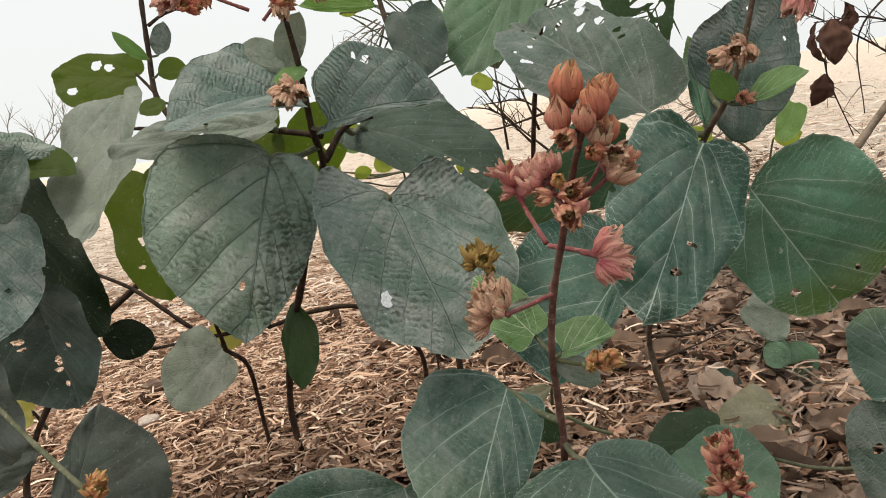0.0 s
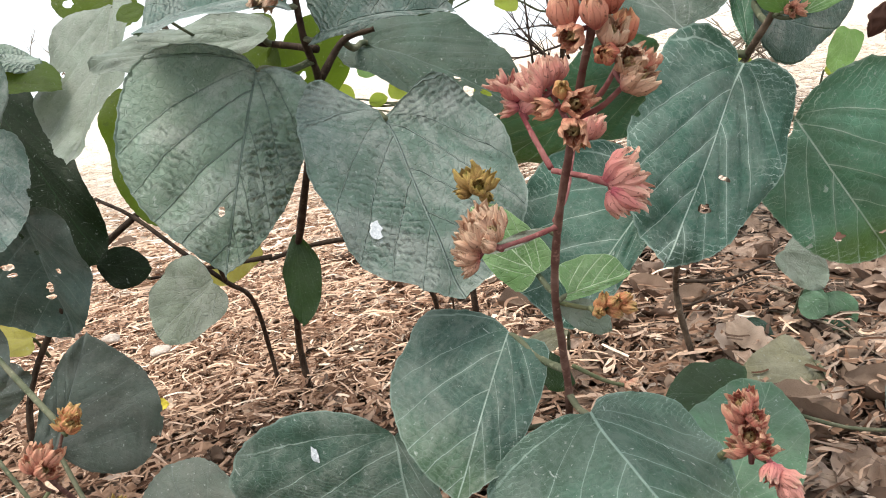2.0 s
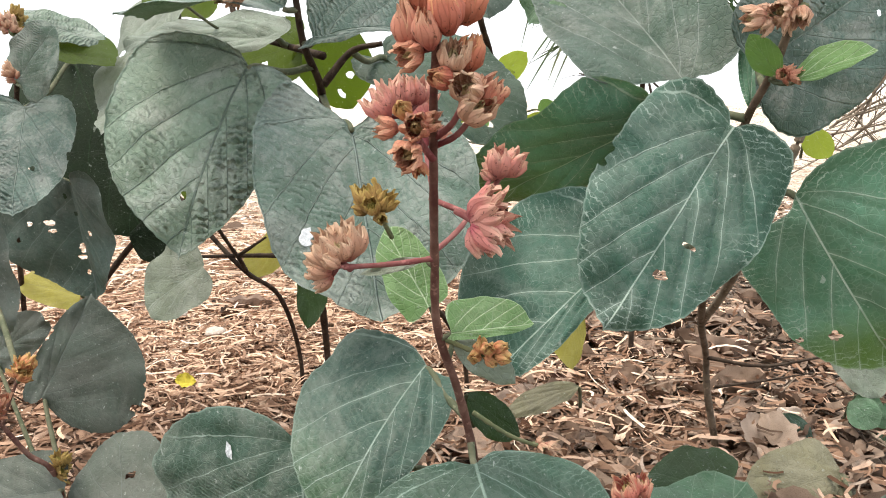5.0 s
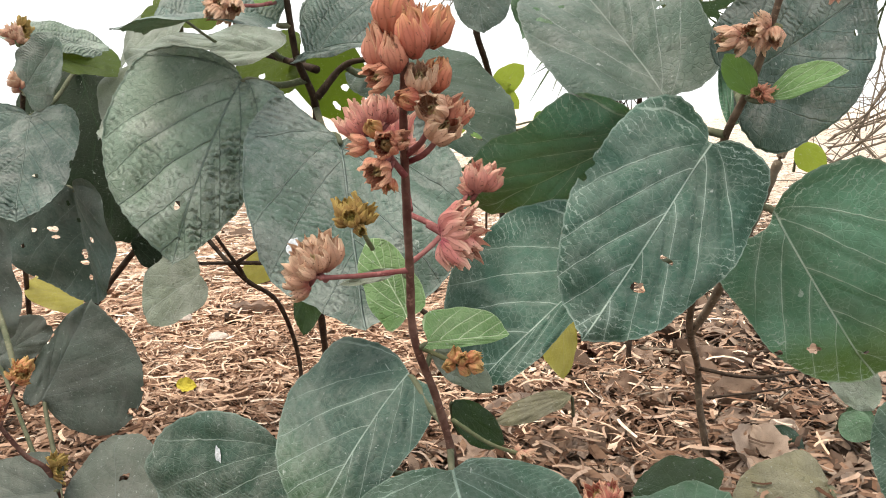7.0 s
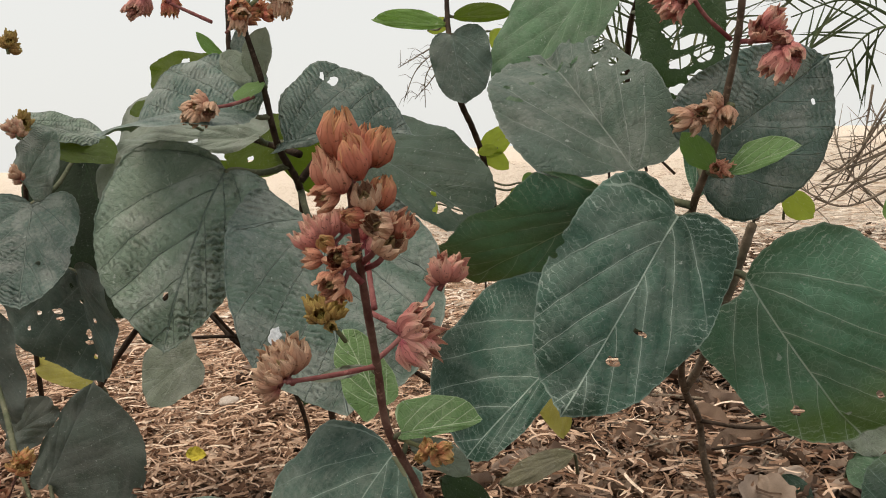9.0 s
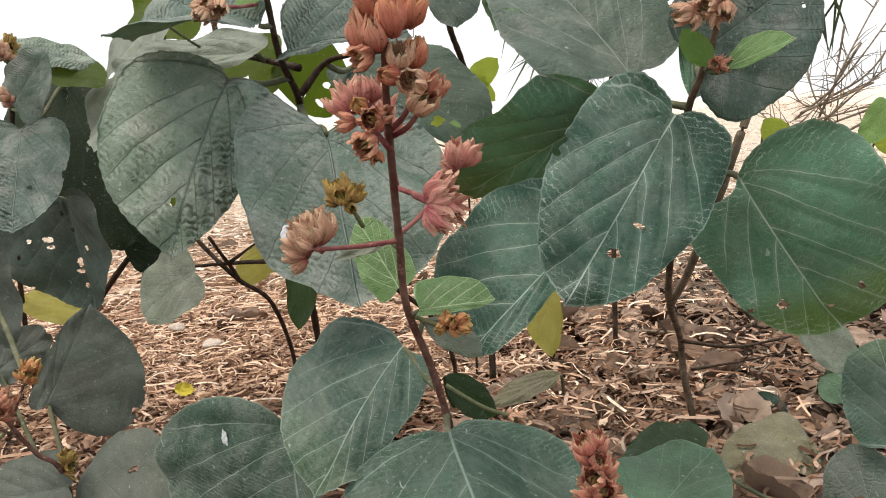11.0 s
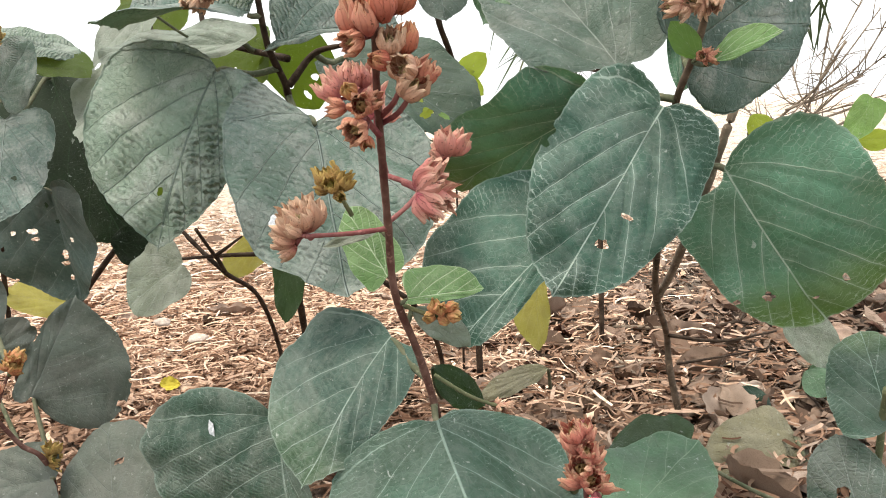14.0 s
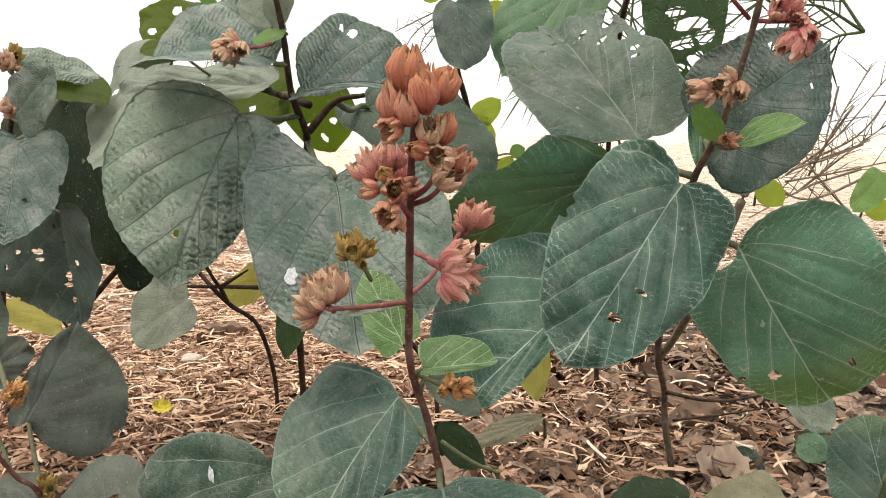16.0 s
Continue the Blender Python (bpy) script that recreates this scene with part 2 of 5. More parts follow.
def calyx_material(name, root, body, tip, heart=(0.46, 0.36, 0.15)):
    m, n, l, p = nodes(name)
    uv = n.new("ShaderNodeUVMap")
    uv.uv_map = "UVMap"
    sep = n.new("ShaderNodeSeparateXYZ")
    l.new(uv.outputs[0], sep.inputs[0])
    ring = n.new("ShaderNodeUVMap")
    ring.uv_map = "Inner"
    ring_sep = n.new("ShaderNodeSeparateXYZ")
    l.new(ring.outputs[0], ring_sep.inputs[0])
    where = local(n)

    def mul(a, b):
        return maths(n, l, "MULTIPLY", a, b)
    rand = n.new("ShaderNodeObjectInfo").outputs["Random"]
    blot = cloud(n, l, 3.0, 5, 0.65, where, 0.8)
    h = maths(n, l, "ADD", sep.outputs[1], maths(n, l, "MULTIPLY_ADD", blot, 0.5, -0.25))
    # root colour also paints the shade low between the lobes
    tone = blend(n, l, step(n, l, h, 0.0, 0.45), root, body)
    tone = blend(n, l, mul(step(n, l, h, 0.60, 1.0), 0.85), tone, tip)
    across = maths(n, l, "ABSOLUTE", maths(n, l, "MULTIPLY_ADD", sep.outputs[0], 2.0, -1.0))
    edge = step(n, l, maths(n, l, "ADD", across, mul(blot, 0.2)), 0.78, 1.0)
    tone = blend(n, l, mul(edge, 0.75), tone, tuple(min(1, c * 1.12) for c in tip))
    # rib: shadow lines along each lobe, drawn into the colour
    rib = step(n, l, maths(n, l, "ABSOLUTE", maths(n, l, "SUBTRACT", maths(n, l, "FRACT", mul(sep.outputs[0], 5.0)), 0.5)), 0.04, 0.2, 1.0, 0.0)
    tone = blend(n, l, mul(rib, 0.16), tone, tuple(c * 0.45 for c in root))
    tone = blend(n, l, mul(rand, 0.35), tone, tip)
    # inside: shade deep in the cup painted as a darker heart colour
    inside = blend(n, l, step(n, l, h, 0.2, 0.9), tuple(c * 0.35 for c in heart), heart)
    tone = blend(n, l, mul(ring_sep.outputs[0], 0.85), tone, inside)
    tone = blend(n, l, mul(step(n, l, cloud(n, l, 9, 3, 0.6, where), 0.60, 0.68), 0.7), tone, (0.07, 0.03, 0.018))
    l.new(tone, p.inputs["Base Color"])
    p.inputs["Roughness"].default_value = 0.6
    p.inputs["Specular IOR Level"].default_value = 0.2
    bump(n, l, maths(n, l, "ADD", blot, rib), 0.6, 0.0008, p)
    tr = n.new("ShaderNodeBsdfTranslucent")
    l.new(tone, tr.inputs["Color"])
    mix = n.new("ShaderNodeMixShader")
    mix.inputs[0].default_value = 0.2
    l.new(p.outputs[0], mix.inputs[1])
    l.new(tr.outputs[0], mix.inputs[2])
    l.new(mix.outputs[0], n["Material Output"].inputs["Surface"])
    return m


CALYX = {
    "rose": calyx_material("rose_calyx", (0.34, 0.05, 0.05), (0.48, 0.125, 0.095), (0.60, 0.33, 0.17)),
    "pink": calyx_material("pink_calyx", (0.44, 0.08, 0.12), (0.60, 0.22, 0.20), (0.68, 0.44, 0.33), (0.58, 0.27, 0.20)),
    "tan": calyx_material("tan_calyx", (0.42, 0.13, 0.11), (0.56, 0.32, 0.22), (0.66, 0.48, 0.34), (0.52, 0.43, 0.22)),
    "brown": calyx_material("brown_calyx", (0.38, 0.07, 0.07), (0.54, 0.21, 0.145), (0.64, 0.38, 0.25), (0.52, 0.43, 0.20)),
    "dry": calyx_material("straw_calyx", (0.17, 0.10, 0.03), (0.36, 0.22, 0.08), (0.46, 0.34, 0.11), (0.34, 0.30, 0.08)),
    "orange": calyx_material("orange_calyx", (0.34, 0.16, 0.06), (0.60, 0.25, 0.13), (0.56, 0.40, 0.16)),
    "red": calyx_material("brick_calyx", (0.42, 0.08, 0.08), (0.58, 0.20, 0.15), (0.66, 0.42, 0.28)),
}


def ground_material():
    m, n, l, p = nodes("litter_soil")
    where = local(n)
    a = cloud(n, l, 5, 8, 0.7, where)
    b = cloud(n, l, 60, 8, 0.75, where, 1.5)
    # soil: near-black tone holds the shade in gaps of the litter
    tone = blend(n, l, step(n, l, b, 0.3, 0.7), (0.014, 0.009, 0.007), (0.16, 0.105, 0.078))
    tone = blend(n, l, maths(n, l, "MULTIPLY", step(n, l, a, 0.38, 0.72), 0.25), tone, (0.50, 0.38, 0.28))
    sep = n.new("ShaderNodeSeparateXYZ")
    l.new(where, sep.inputs[0])
    # paler far straw cover; near shade and far overexposure also painted in
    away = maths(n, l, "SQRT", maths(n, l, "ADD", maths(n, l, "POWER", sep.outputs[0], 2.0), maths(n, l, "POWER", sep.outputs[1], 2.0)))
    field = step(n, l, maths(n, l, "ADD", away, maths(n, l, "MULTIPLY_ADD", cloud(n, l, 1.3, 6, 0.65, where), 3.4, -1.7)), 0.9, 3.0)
    far_bright = blend(n, l, step(n, l, b, 0.3, 0.62), (0.62, 0.49, 0.39), (0.90, 0.80, 0.69))
    tone = blend(n, l, field, tone, far_bright)
    l.new(tone, p.inputs["Base Color"])
    p.inputs["Roughness"].default_value = 0.95
    p.inputs["Specular IOR Level"].default_value = 0.12
    bump(n, l, b, 1.0, 0.02, p)
    return m


def litter_material(name, a, b, c):
    m, n, l, p = nodes(name)
    where = local(n)
    g = n.new("ShaderNodeNewGeometry").outputs["Random Per Island"]
    o = n.new("ShaderNodeObjectInfo").outputs["Random"]
    r = maths(n, l, "FRACT", maths(n, l, "ADD", g, o))
    tone = blend(n, l, step(n, l, r, 0.1, 0.6), a, b)
    tone = blend(n, l, step(n, l, r, 0.75, 1.0), tone, c)
    tone = blend(n, l, maths(n, l, "MULTIPLY", step(n, l, cloud(n, l, 90, 5, 0.7, where), 0.45, 0.7), 0.45), tone, tuple(x * 0.55 for x in a))
    l.new(tone, p.inputs["Base Color"])
    p.inputs["Roughness"].default_value = 0.85
    p.inputs["Specular IOR Level"].default_value = 0.12
    return m


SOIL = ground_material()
CHALK = bark("chalky_white", (0.36, 0.39, 0.42), (0.72, 0.75, 0.78), 420)
STRAW = litter_material("dry_straw", (0.20, 0.11, 0.07), (0.70, 0.48, 0.345), (0.90, 0.73, 0.58))
# far straw: pale, with overexposed brightness put into its colour
PALE = litter_material("overbright_straw", (0.42, 0.30, 0.22), (0.80, 0.68, 0.57), (0.90, 0.82, 0.73))
# mulch: brown, darkened further to paint shade under the shrubs
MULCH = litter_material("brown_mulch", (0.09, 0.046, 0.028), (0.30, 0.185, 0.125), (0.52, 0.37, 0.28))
PEBBLE = bark("pinkish_stone", (0.38, 0.31, 0.26), (0.58, 0.50, 0.44), 80)
DEAD = litter_material("dead_leaf_skin", (0.09, 0.058, 0.042), (0.235, 0.168, 0.127), (0.40, 0.31, 0.25))
FADED = litter_material("faded_dead_leaf", (0.20, 0.135, 0.10), (0.36, 0.265, 0.21), (0.50, 0.40, 0.335))
CURLED = litter_material("dark_dead_leaf", (0.07, 0.035, 0.025), (0.12, 0.065, 0.05), (0.16, 0.09, 0.06))
PALM = litter_material("palm_leaflet", (0.06, 0.085, 0.04), (0.09, 0.12, 0.06), (0.16, 0.16, 0.09))


# ---- builders ----
def part(name, bm, material, parent, label=""):
    me = bpy.data.meshes.new(name)
    bm.to_mesh(me)
    bm.free()
    me.materials.append(material)
    for f in me.polygons:
        f.use_smooth = True
    ob = new(name, me)
    if parent is not None:
        ob.parent = parent
        ob.matrix_parent_inverse = parent.matrix_world.inverted()
    if label:
        ob["label"] = label
    return ob


def mesh_part(name, verts, faces, material, parent=None, label=""):
    me = bpy.data.meshes.new(name)
    me.from_pydata(verts, [], faces)
    me.materials.append(material)
    for f in me.polygons:
        f.use_smooth = True
    ob = new(name, me)
    if parent is not None:
        ob.parent = parent
        ob.matrix_parent_inverse = parent.matrix_world.inverted()
    if label:
        ob["label"] = label
    return ob


def thing(name, at, label, category, group=""):
    ob = new(name)
    ob.location = at
    ob.empty_display_size = 0.05
    ob.matrix_world = Matrix.Translation(at)
    return tagged(ob, label, category, group)


def smooth_line(pts, per=6):
    """Points along a Catmull-Rom curve through pts."""
    P = [Vector(p) for p in pts]
    P = [P[0] * 2 - P[1]] + P + [P[-1] * 2 - P[-2]]
    out = []
    for i in range(1, len(P) - 2):
        a, b, c, d = P[i - 1:i + 3]
        for k in range(per):
            t = k / per
            out.append(0.5 * ((2 * b) + (c - a) * t + (2 * a - 5 * b + 4 * c - d) * t * t + (3 * b - a - 3 * c + d) * t ** 3))
    return out + [P[-2]]


def tube(line, r0, r1, sides=8, knots=0.0, seed=0):
    """A tapering tube along a line of points, with slightly uneven thickness."""
    rng = random.Random(seed)
    verts, faces = [], []
    up = Vector((0.31, 0.2, 0.93))
    for i, p in enumerate(line):
        d = (line[min(i + 1, len(line) - 1)] - line[max(i - 1, 0)]).normalized()
        x = d.cross(up)
        x = x.normalized() if x.length > 0.05 else d.orthogonal().normalized()
        y = d.cross(x)
        r = (r0 + (r1 - r0) * i / (len(line) - 1)) * (1 + knots * rng.uniform(-1, 1))
        for k in range(sides):
            a = 2 * math.pi * k / sides
            verts.append(p + (x * math.cos(a) + y * math.sin(a)) * r)
        if i:
            for k in range(sides):
                faces.append(((i - 1) * sides + k, (i - 1) * sides + (k + 1) % sides, i * sides + (k + 1) % sides, i * sides + k))
    faces.append(tuple(range(sides - 1, -1, -1)))
    faces.append(tuple(range((len(line) - 1) * sides, len(line) * sides)))
    return verts, faces


LINES = {}
COUNT = [0]


def stem(shrub, name, r0, r1, mat, *pts):
    line = smooth_line(pts, 8)
    LINES.setdefault(shrub.name, []).extend(line)
    COUNT[0] += 1
    v, f = tube(line, r0, r1, 9, 0.09, COUNT[0])
    return mesh_part(name, v, f, STEM[mat], shrub)


EYES = Vector((0.14, 0.06, 0.49))


def leaf(shrub, base, tip, side, width, mat, cord=0.08, relief=0.5, holes=(), bites=(), marks=(), point=0.5, fold=None, droop=None, gap=0.0, blunt=0.0, curl=None):
    """A leaf blade from its petiole to its tip: two lobes behind the base, a folded midrib, puffed fields between the
    veins, an uneven margin; holes and bites are (along, across, radius)."""
    COUNT[0] += 1
    rng = random.Random(COUNT[0] * 7 + 1)
    base, tip = Vector(base), Vector(tip)
    Y = tip - base
    L = Y.length
    Y.normalize()
    X = Vector(side)
    X = (X - Y * X.dot(Y)).normalized()
    Z = X.cross(Y)
    if Z.dot(EYES - base) < 0:
        Z = -Z
    na, nr = (36, 8) if L < 0.06 else (150, 56) if holes or bites else (110, 32)
    wl, wr = (max(0.2 * sum(width), w) for w in width)
    cl, cr = cord if isinstance(cord, tuple) else (cord, cord)
    own = rng.uniform(0.02, 0.10), rng.uniform(0.05, 0.12)
    fold, droop, curl = own[0] if fold is None else fold, own[1] if droop is None else droop, 0.1 if curl is None else curl
    ph = rng.uniform(0, 9)

    def half(w, c):
        """One side of the outline, from the notch round the lobe to the tip."""
        if max(cl, cr) < 0.01:
            rows = ((0, 0), (0.34, 0.05), (0.70, 0.17), (0.93, 0.32), (1.0, 0.47), (0.93, 0.63), (0.72, 0.79), (0.42, 0.91), (0.16 - 0.06 * point, 0.975), (0, 1))
        else:
            rows = ((0, 0), (0.16 + gap, -0.7 * c), (0.45 + gap * 0.6, -c - 0.012), (0.75, -c * 0.75), (0.94, 0.08 - 0.3 * c), (1.0, 0.30), (0.95 + 0.03 * blunt, 0.54), (0.77 + 0.13 * blunt, 0.765), (0.50 + 0.2 * blunt, 0.905), (0.18 + 0.15 * blunt, 0.975), (0, 1))
        line = smooth_line([(w * a, L * b, 0) for a, b in rows], 24)
        run = [0.0]
        for a, b in zip(line, line[1:]):
            run.append(run[-1] + (b - a).length)
        out, k = [], 0
        for i in range(na // 2 + 1):
            want = run[-1] * i / (na // 2)
            while k < len(run) - 2 and run[k + 1] < want:
                k += 1
            out.append(line[k].lerp(line[k + 1], (want - run[k]) / max(1e-9, run[k + 1] - run[k])))
        return out
    ring = [(p.x, p.y) for p in half(wr, cr)]
    ring += [(-p.x, p.y) for p in reversed(half(wl, cl)[1:-1])]
    na = len(ring)
    mid = 0.40 * L
    slope = 0.72 if max(cl, cr) >= 0.01 else 0.8
    verts, uvs, flat, rims, place = [], [], [], [], []

    def put(x, y, rho):
        hw = wr if x > 0 else wl
        xn, yn = abs(x) / hw, y / L
        curve = slope * xn ** 1.25
        if yn >= curve:
            q = (yn - curve) / (1 + 0.35 * xn)
        else:
            q = -math.atan2(curve - yn, xn + 1e-6) / (VEINS * 0.40)
        puff = abs(math.sin(math.pi * (q * VEINS + 0.5))) ** 0.4 * 0.0026 * relief * min(1, xn * 6) * (L / 0.13)
        side = 1 if x > 0 else -1
        puff += 0.00015 * relief * math.sin(xn * 26 + 3 * noise.noise(Vector((yn * 5, side * xn * 4, ph)))) * min(1.0, xn * 3) * (L / 0.13)
        edge = max(xn * 0.7, rho)
        wave = 0.006 * (L / 0.13) * edge * noise.noise(Vector((yn * 3.1 + ph, side * xn * 2.2, 1.7)))
        wave += 0.003 * (L / 0.13) * rho ** 4 * math.sin(yn * 15 + ph + (2 if x < 0 else 0))
        z = puff + wave + fold * abs(x) - droop * L * (yn - 0.35) ** 2 + droop * L * 0.1225 - curl * hw * xn * xn * 0.6
        verts.append(base + X * x + Y * y + Z * z)
        uvs.append((side * min(1, xn) * 0.5 + 0.5, q))
        flat.append((x, y))
        rims.append((rho, 0))
        place.append((abs(x) / L, yn))
    put(0, mid, 0)
    for r in range(1, nr + 1):
        rho = (r / nr) ** 0.8
        for k, (px, py) in enumerate(ring):
            t = k / na
            rag = 1 + rho ** 3 * (0.030 * noise.noise(Vector((math.cos(t * 6.283) * 2.2, math.sin(t * 6.283) * 2.2, ph))) + 0.014 * noise.noise(Vector((math.cos(t * 6.283) * 9, math.sin(t * 6.283) * 9, ph))) + 0.006 * math.sin(k * 2.2))
            if math.hypot(px, py) < 0.04 * L:
                rag = 1
            put(px * rho * rag, mid + (py - mid) * rho * rag, rho)
    # 1 + (r - 1) * na + k counts ring r, place k

    def spot(h):
        along, across, r = h
        y = L * along
        w = math.sqrt(max(0.05, 1 - ((along - 0.38) / 0.64) ** 2)) * (wr if across > 0 else wl)
        return across * w, y, r, rng.uniform(0, 9), rng.uniform(0.6, 1.4)
    cuts = [spot(h) for h in (*holes, *bites)]
    kept, lost, rim = set(), set(), {}
    faces = []
    cells = [(0, 1 + k, 1 + (k + 1) % na) for k in range(na)]
    for r in range(nr - 1):
        a = 1 + r * na
        cells += [(a + k, a + na + k, a + na + (k + 1) % na, a + (k + 1) % na) for k in range(na)]
    for cell in cells:
        cx = sum(flat[k][0] for k in cell) / len(cell)
        cy = sum(flat[k][1] for k in cell) / len(cell)
        gone = None
        for hx, hy, r, seed, ratio in cuts:
            dx, dy = (cx - hx) * ratio, (cy - hy) / ratio
            if math.hypot(dx, dy) < r * (0.8 + 0.5 * noise.noise(Vector((math.atan2(dy, dx) * 1.3, seed, 0)))):
                gone = (hx, hy, r, seed, ratio)
        if gone is None:
            faces.append(cell)
            kept.update(cell)
        else:
            lost.update(cell)
            for k in cell:
                rim[k] = gone
    for k in kept & lost:
        hx, hy, r, seed, ratio = rim[k]
        dx, dy = (flat[k][0] - hx) * ratio, (flat[k][1] - hy) / ratio
        far = math.hypot(dx, dy)
        want = r * (0.8 + 0.5 * noise.noise(Vector((math.atan2(dy, dx) * 1.3, seed, 0))))
        if far > 1e-5:
            verts[k] = verts[k] + X * (dx * (want / far - 1) / ratio) + Y * (dy * (want / far - 1) * ratio)
    label = "leaf eaten through by insects" if len(holes) > 2 else ""
    ob = mesh_part("leaf", verts, faces, LEAF[mat], shrub, label)
    layer = ob.data.uv_layers.new(name="UVMap")
    for loop in ob.data.loops:
        layer.data[loop.index].uv = uvs[loop.vertex_index]
    layer = ob.data.uv_layers.new(name="Rim")
    for loop in ob.data.loops:
        layer.data[loop.index].uv = rims[loop.vertex_index]
    layer = ob.data.uv_layers.new(name="Place")
    for loop in ob.data.loops:
        layer.data[loop.index].uv = place[loop.vertex_index]
    ob.data.update()
    for h in marks:
        hx, hy, r, seed, ratio = spot(h)
        ratio = 0.72 + 0.15 * ratio
        k0 = min(range(len(flat)), key=lambda k: (flat[k][0] - hx) ** 2 + (flat[k][1] - hy) ** 2)
        c = verts[k0] + Z * 0.0006
        ring = [c + Z * 0.0007] + [c + (X * math.cos(k * 0.45) * ratio + Y * math.sin(k * 0.45) / ratio) * r * (1 + 0.7 * noise.noise(Vector((math.cos(k * 0.45) * 1.8, math.sin(k * 0.45) * 1.8, seed)))) for k in range(14)]
        mesh_part("dropping", ring, [(0, k + 1, (k + 1) % 14 + 1) for k in range(14)], CHALK, ob, "dried white bird dropping")
    # the stalk, to the nearest wood of the same plant
    near = min(LINES.get(shrub.name, [base + Vector((0, 0.02, -0.03))]), key=lambda p: (p - base).length + max(0, p.z - base.z) * 1.5)
    if 0.004 < (near - base).length < 0.3:
        gap = (near - base).length
        start = base + Y * L * 0.02 - Z * 0.0012
        path = smooth_line([start, base.lerp(near, 0.12) - Z * 0.002, base.lerp(near, 0.55) - Z * min(0.006, gap * 0.08) - Vector((0, 0, gap * 0.05)), near], 5)
        r = min(0.0021, 0.0008 + L * 0.010)
        vv, ff = tube(path, r, r * 1.25, 7, 0.05, COUNT[0])
        pet = mesh_part("petiole", vv, ff, STEM["petiole"], ob)
    return ob


def calyx_mesh(kind, seed):
    """Two rows of five keeled, pointed lobes round a short cup, and two straw-coloured rows closed inside."""
    rng = random.Random(seed)
    verts, faces, uvs = [], [], []
    prof, wide, lean = {
        "bud": ((0.10, 0.29, 0.33, 0.27, 0.13), 0.40, 0.30),
        "half": ((0.12, 0.34, 0.43, 0.42, 0.36), 0.42, 0.60),
        "open": ((0.12, 0.32, 0.46, 0.54, 0.60), 0.44, 0.7),
    }[kind]
    inner = []
    for ring, (scale, turn) in enumerate(((1.0, 0.0), (0.84, 0.63), (0.62, 0.2), (0.42, 0.8))):
        for k in range(5):
            a0 = 2 * math.pi * k / 5 + turn + rng.uniform(-0.14, 0.14)
            skew = rng.uniform(-0.45, 0.45)
            flare, size = 1 + lean * rng.uniform(-0.35, 0.35), (scale if ring < 1 else 1.02 if ring == 1 and kind == "bud" else 0.92 if ring == 1 else 0.72) * rng.uniform(0.84, 1.1)
            recurve = lean * rng.uniform(0.1, 0.5) if ring < 2 else 0.0
            start = len(verts)
            for i in range(9):
                h = i / 8
                u = h * 4
                i0 = min(3, int(u))
                r = prof[i0] + (prof[i0 + 1] - prof[i0]) * (u - i0)
                if ring == 1 and kind == "bud":
                    r *= 1 - 0.6 * h
                if ring > 1:
                    r *= 1 - 0.75 * h
                r = r * (1 + (flare - 1) * h * h) * scale + recurve * max(0, h - 0.65) ** 1.5 * 1.6
                w = wide * (1 - 0.10 * ring) * min(1.0, 0.55 + h * 1.6) * (max(0.0, 1 - max(0, h - 0.38) / 0.62) ** 0.9)
                w = max(w, 0.010)
                for j in range(7):
                    v = j / 3 - 1
                    a = a0 + (v + skew * h) * w / max(0.22, r + 0.06)
                    rr = r * (1 - 0.22 * v * v * (1 if ring < 2 else 0.3)) + 0.07 * (1 - abs(v)) ** 1.5 * math.sin(h * 3.1)
                    q = Vector((rr * math.cos(a), rr * math.sin(a), h * size - recurve * max(0, h - 0.75) * 0.5))
                    verts.append(q + noise.noise_vector(q * 3.5 + Vector((seed, ring, 0))) * 0.11 * h)
                    uvs.append((v * 0.5 + 0.5, h))
                    inner.append(1.0 if ring > 1 else 0.0)
            for i in range(8):
                for j in range(6):
                    a = start + i * 7 + j
                    faces.append((a, a + 1, a + 8, a + 7))
    me = bpy.data.meshes.new("calyx")
    me.from_pydata(verts, [], faces)
    layer = me.uv_layers.new(name="UVMap")
    for loop in me.loops:
        layer.data[loop.index].uv = uvs[loop.vertex_index]
    layer = me.uv_layers.new(name="Inner")
    for loop in me.loops:
        layer.data[loop.index].uv = (inner[loop.vertex_index], 0)
    for f in me.polygons:
        f.use_smooth = True
    return me


CALYX_MESH = {}


def calyx_of(kind, mat, variant):
    key = (kind, mat, variant)
    if key not in CALYX_MESH:
        me = calyx_mesh(kind, variant * 13 + len(kind))
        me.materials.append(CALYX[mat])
        CALYX_MESH[key] = me
    return CALYX_MESH[key]


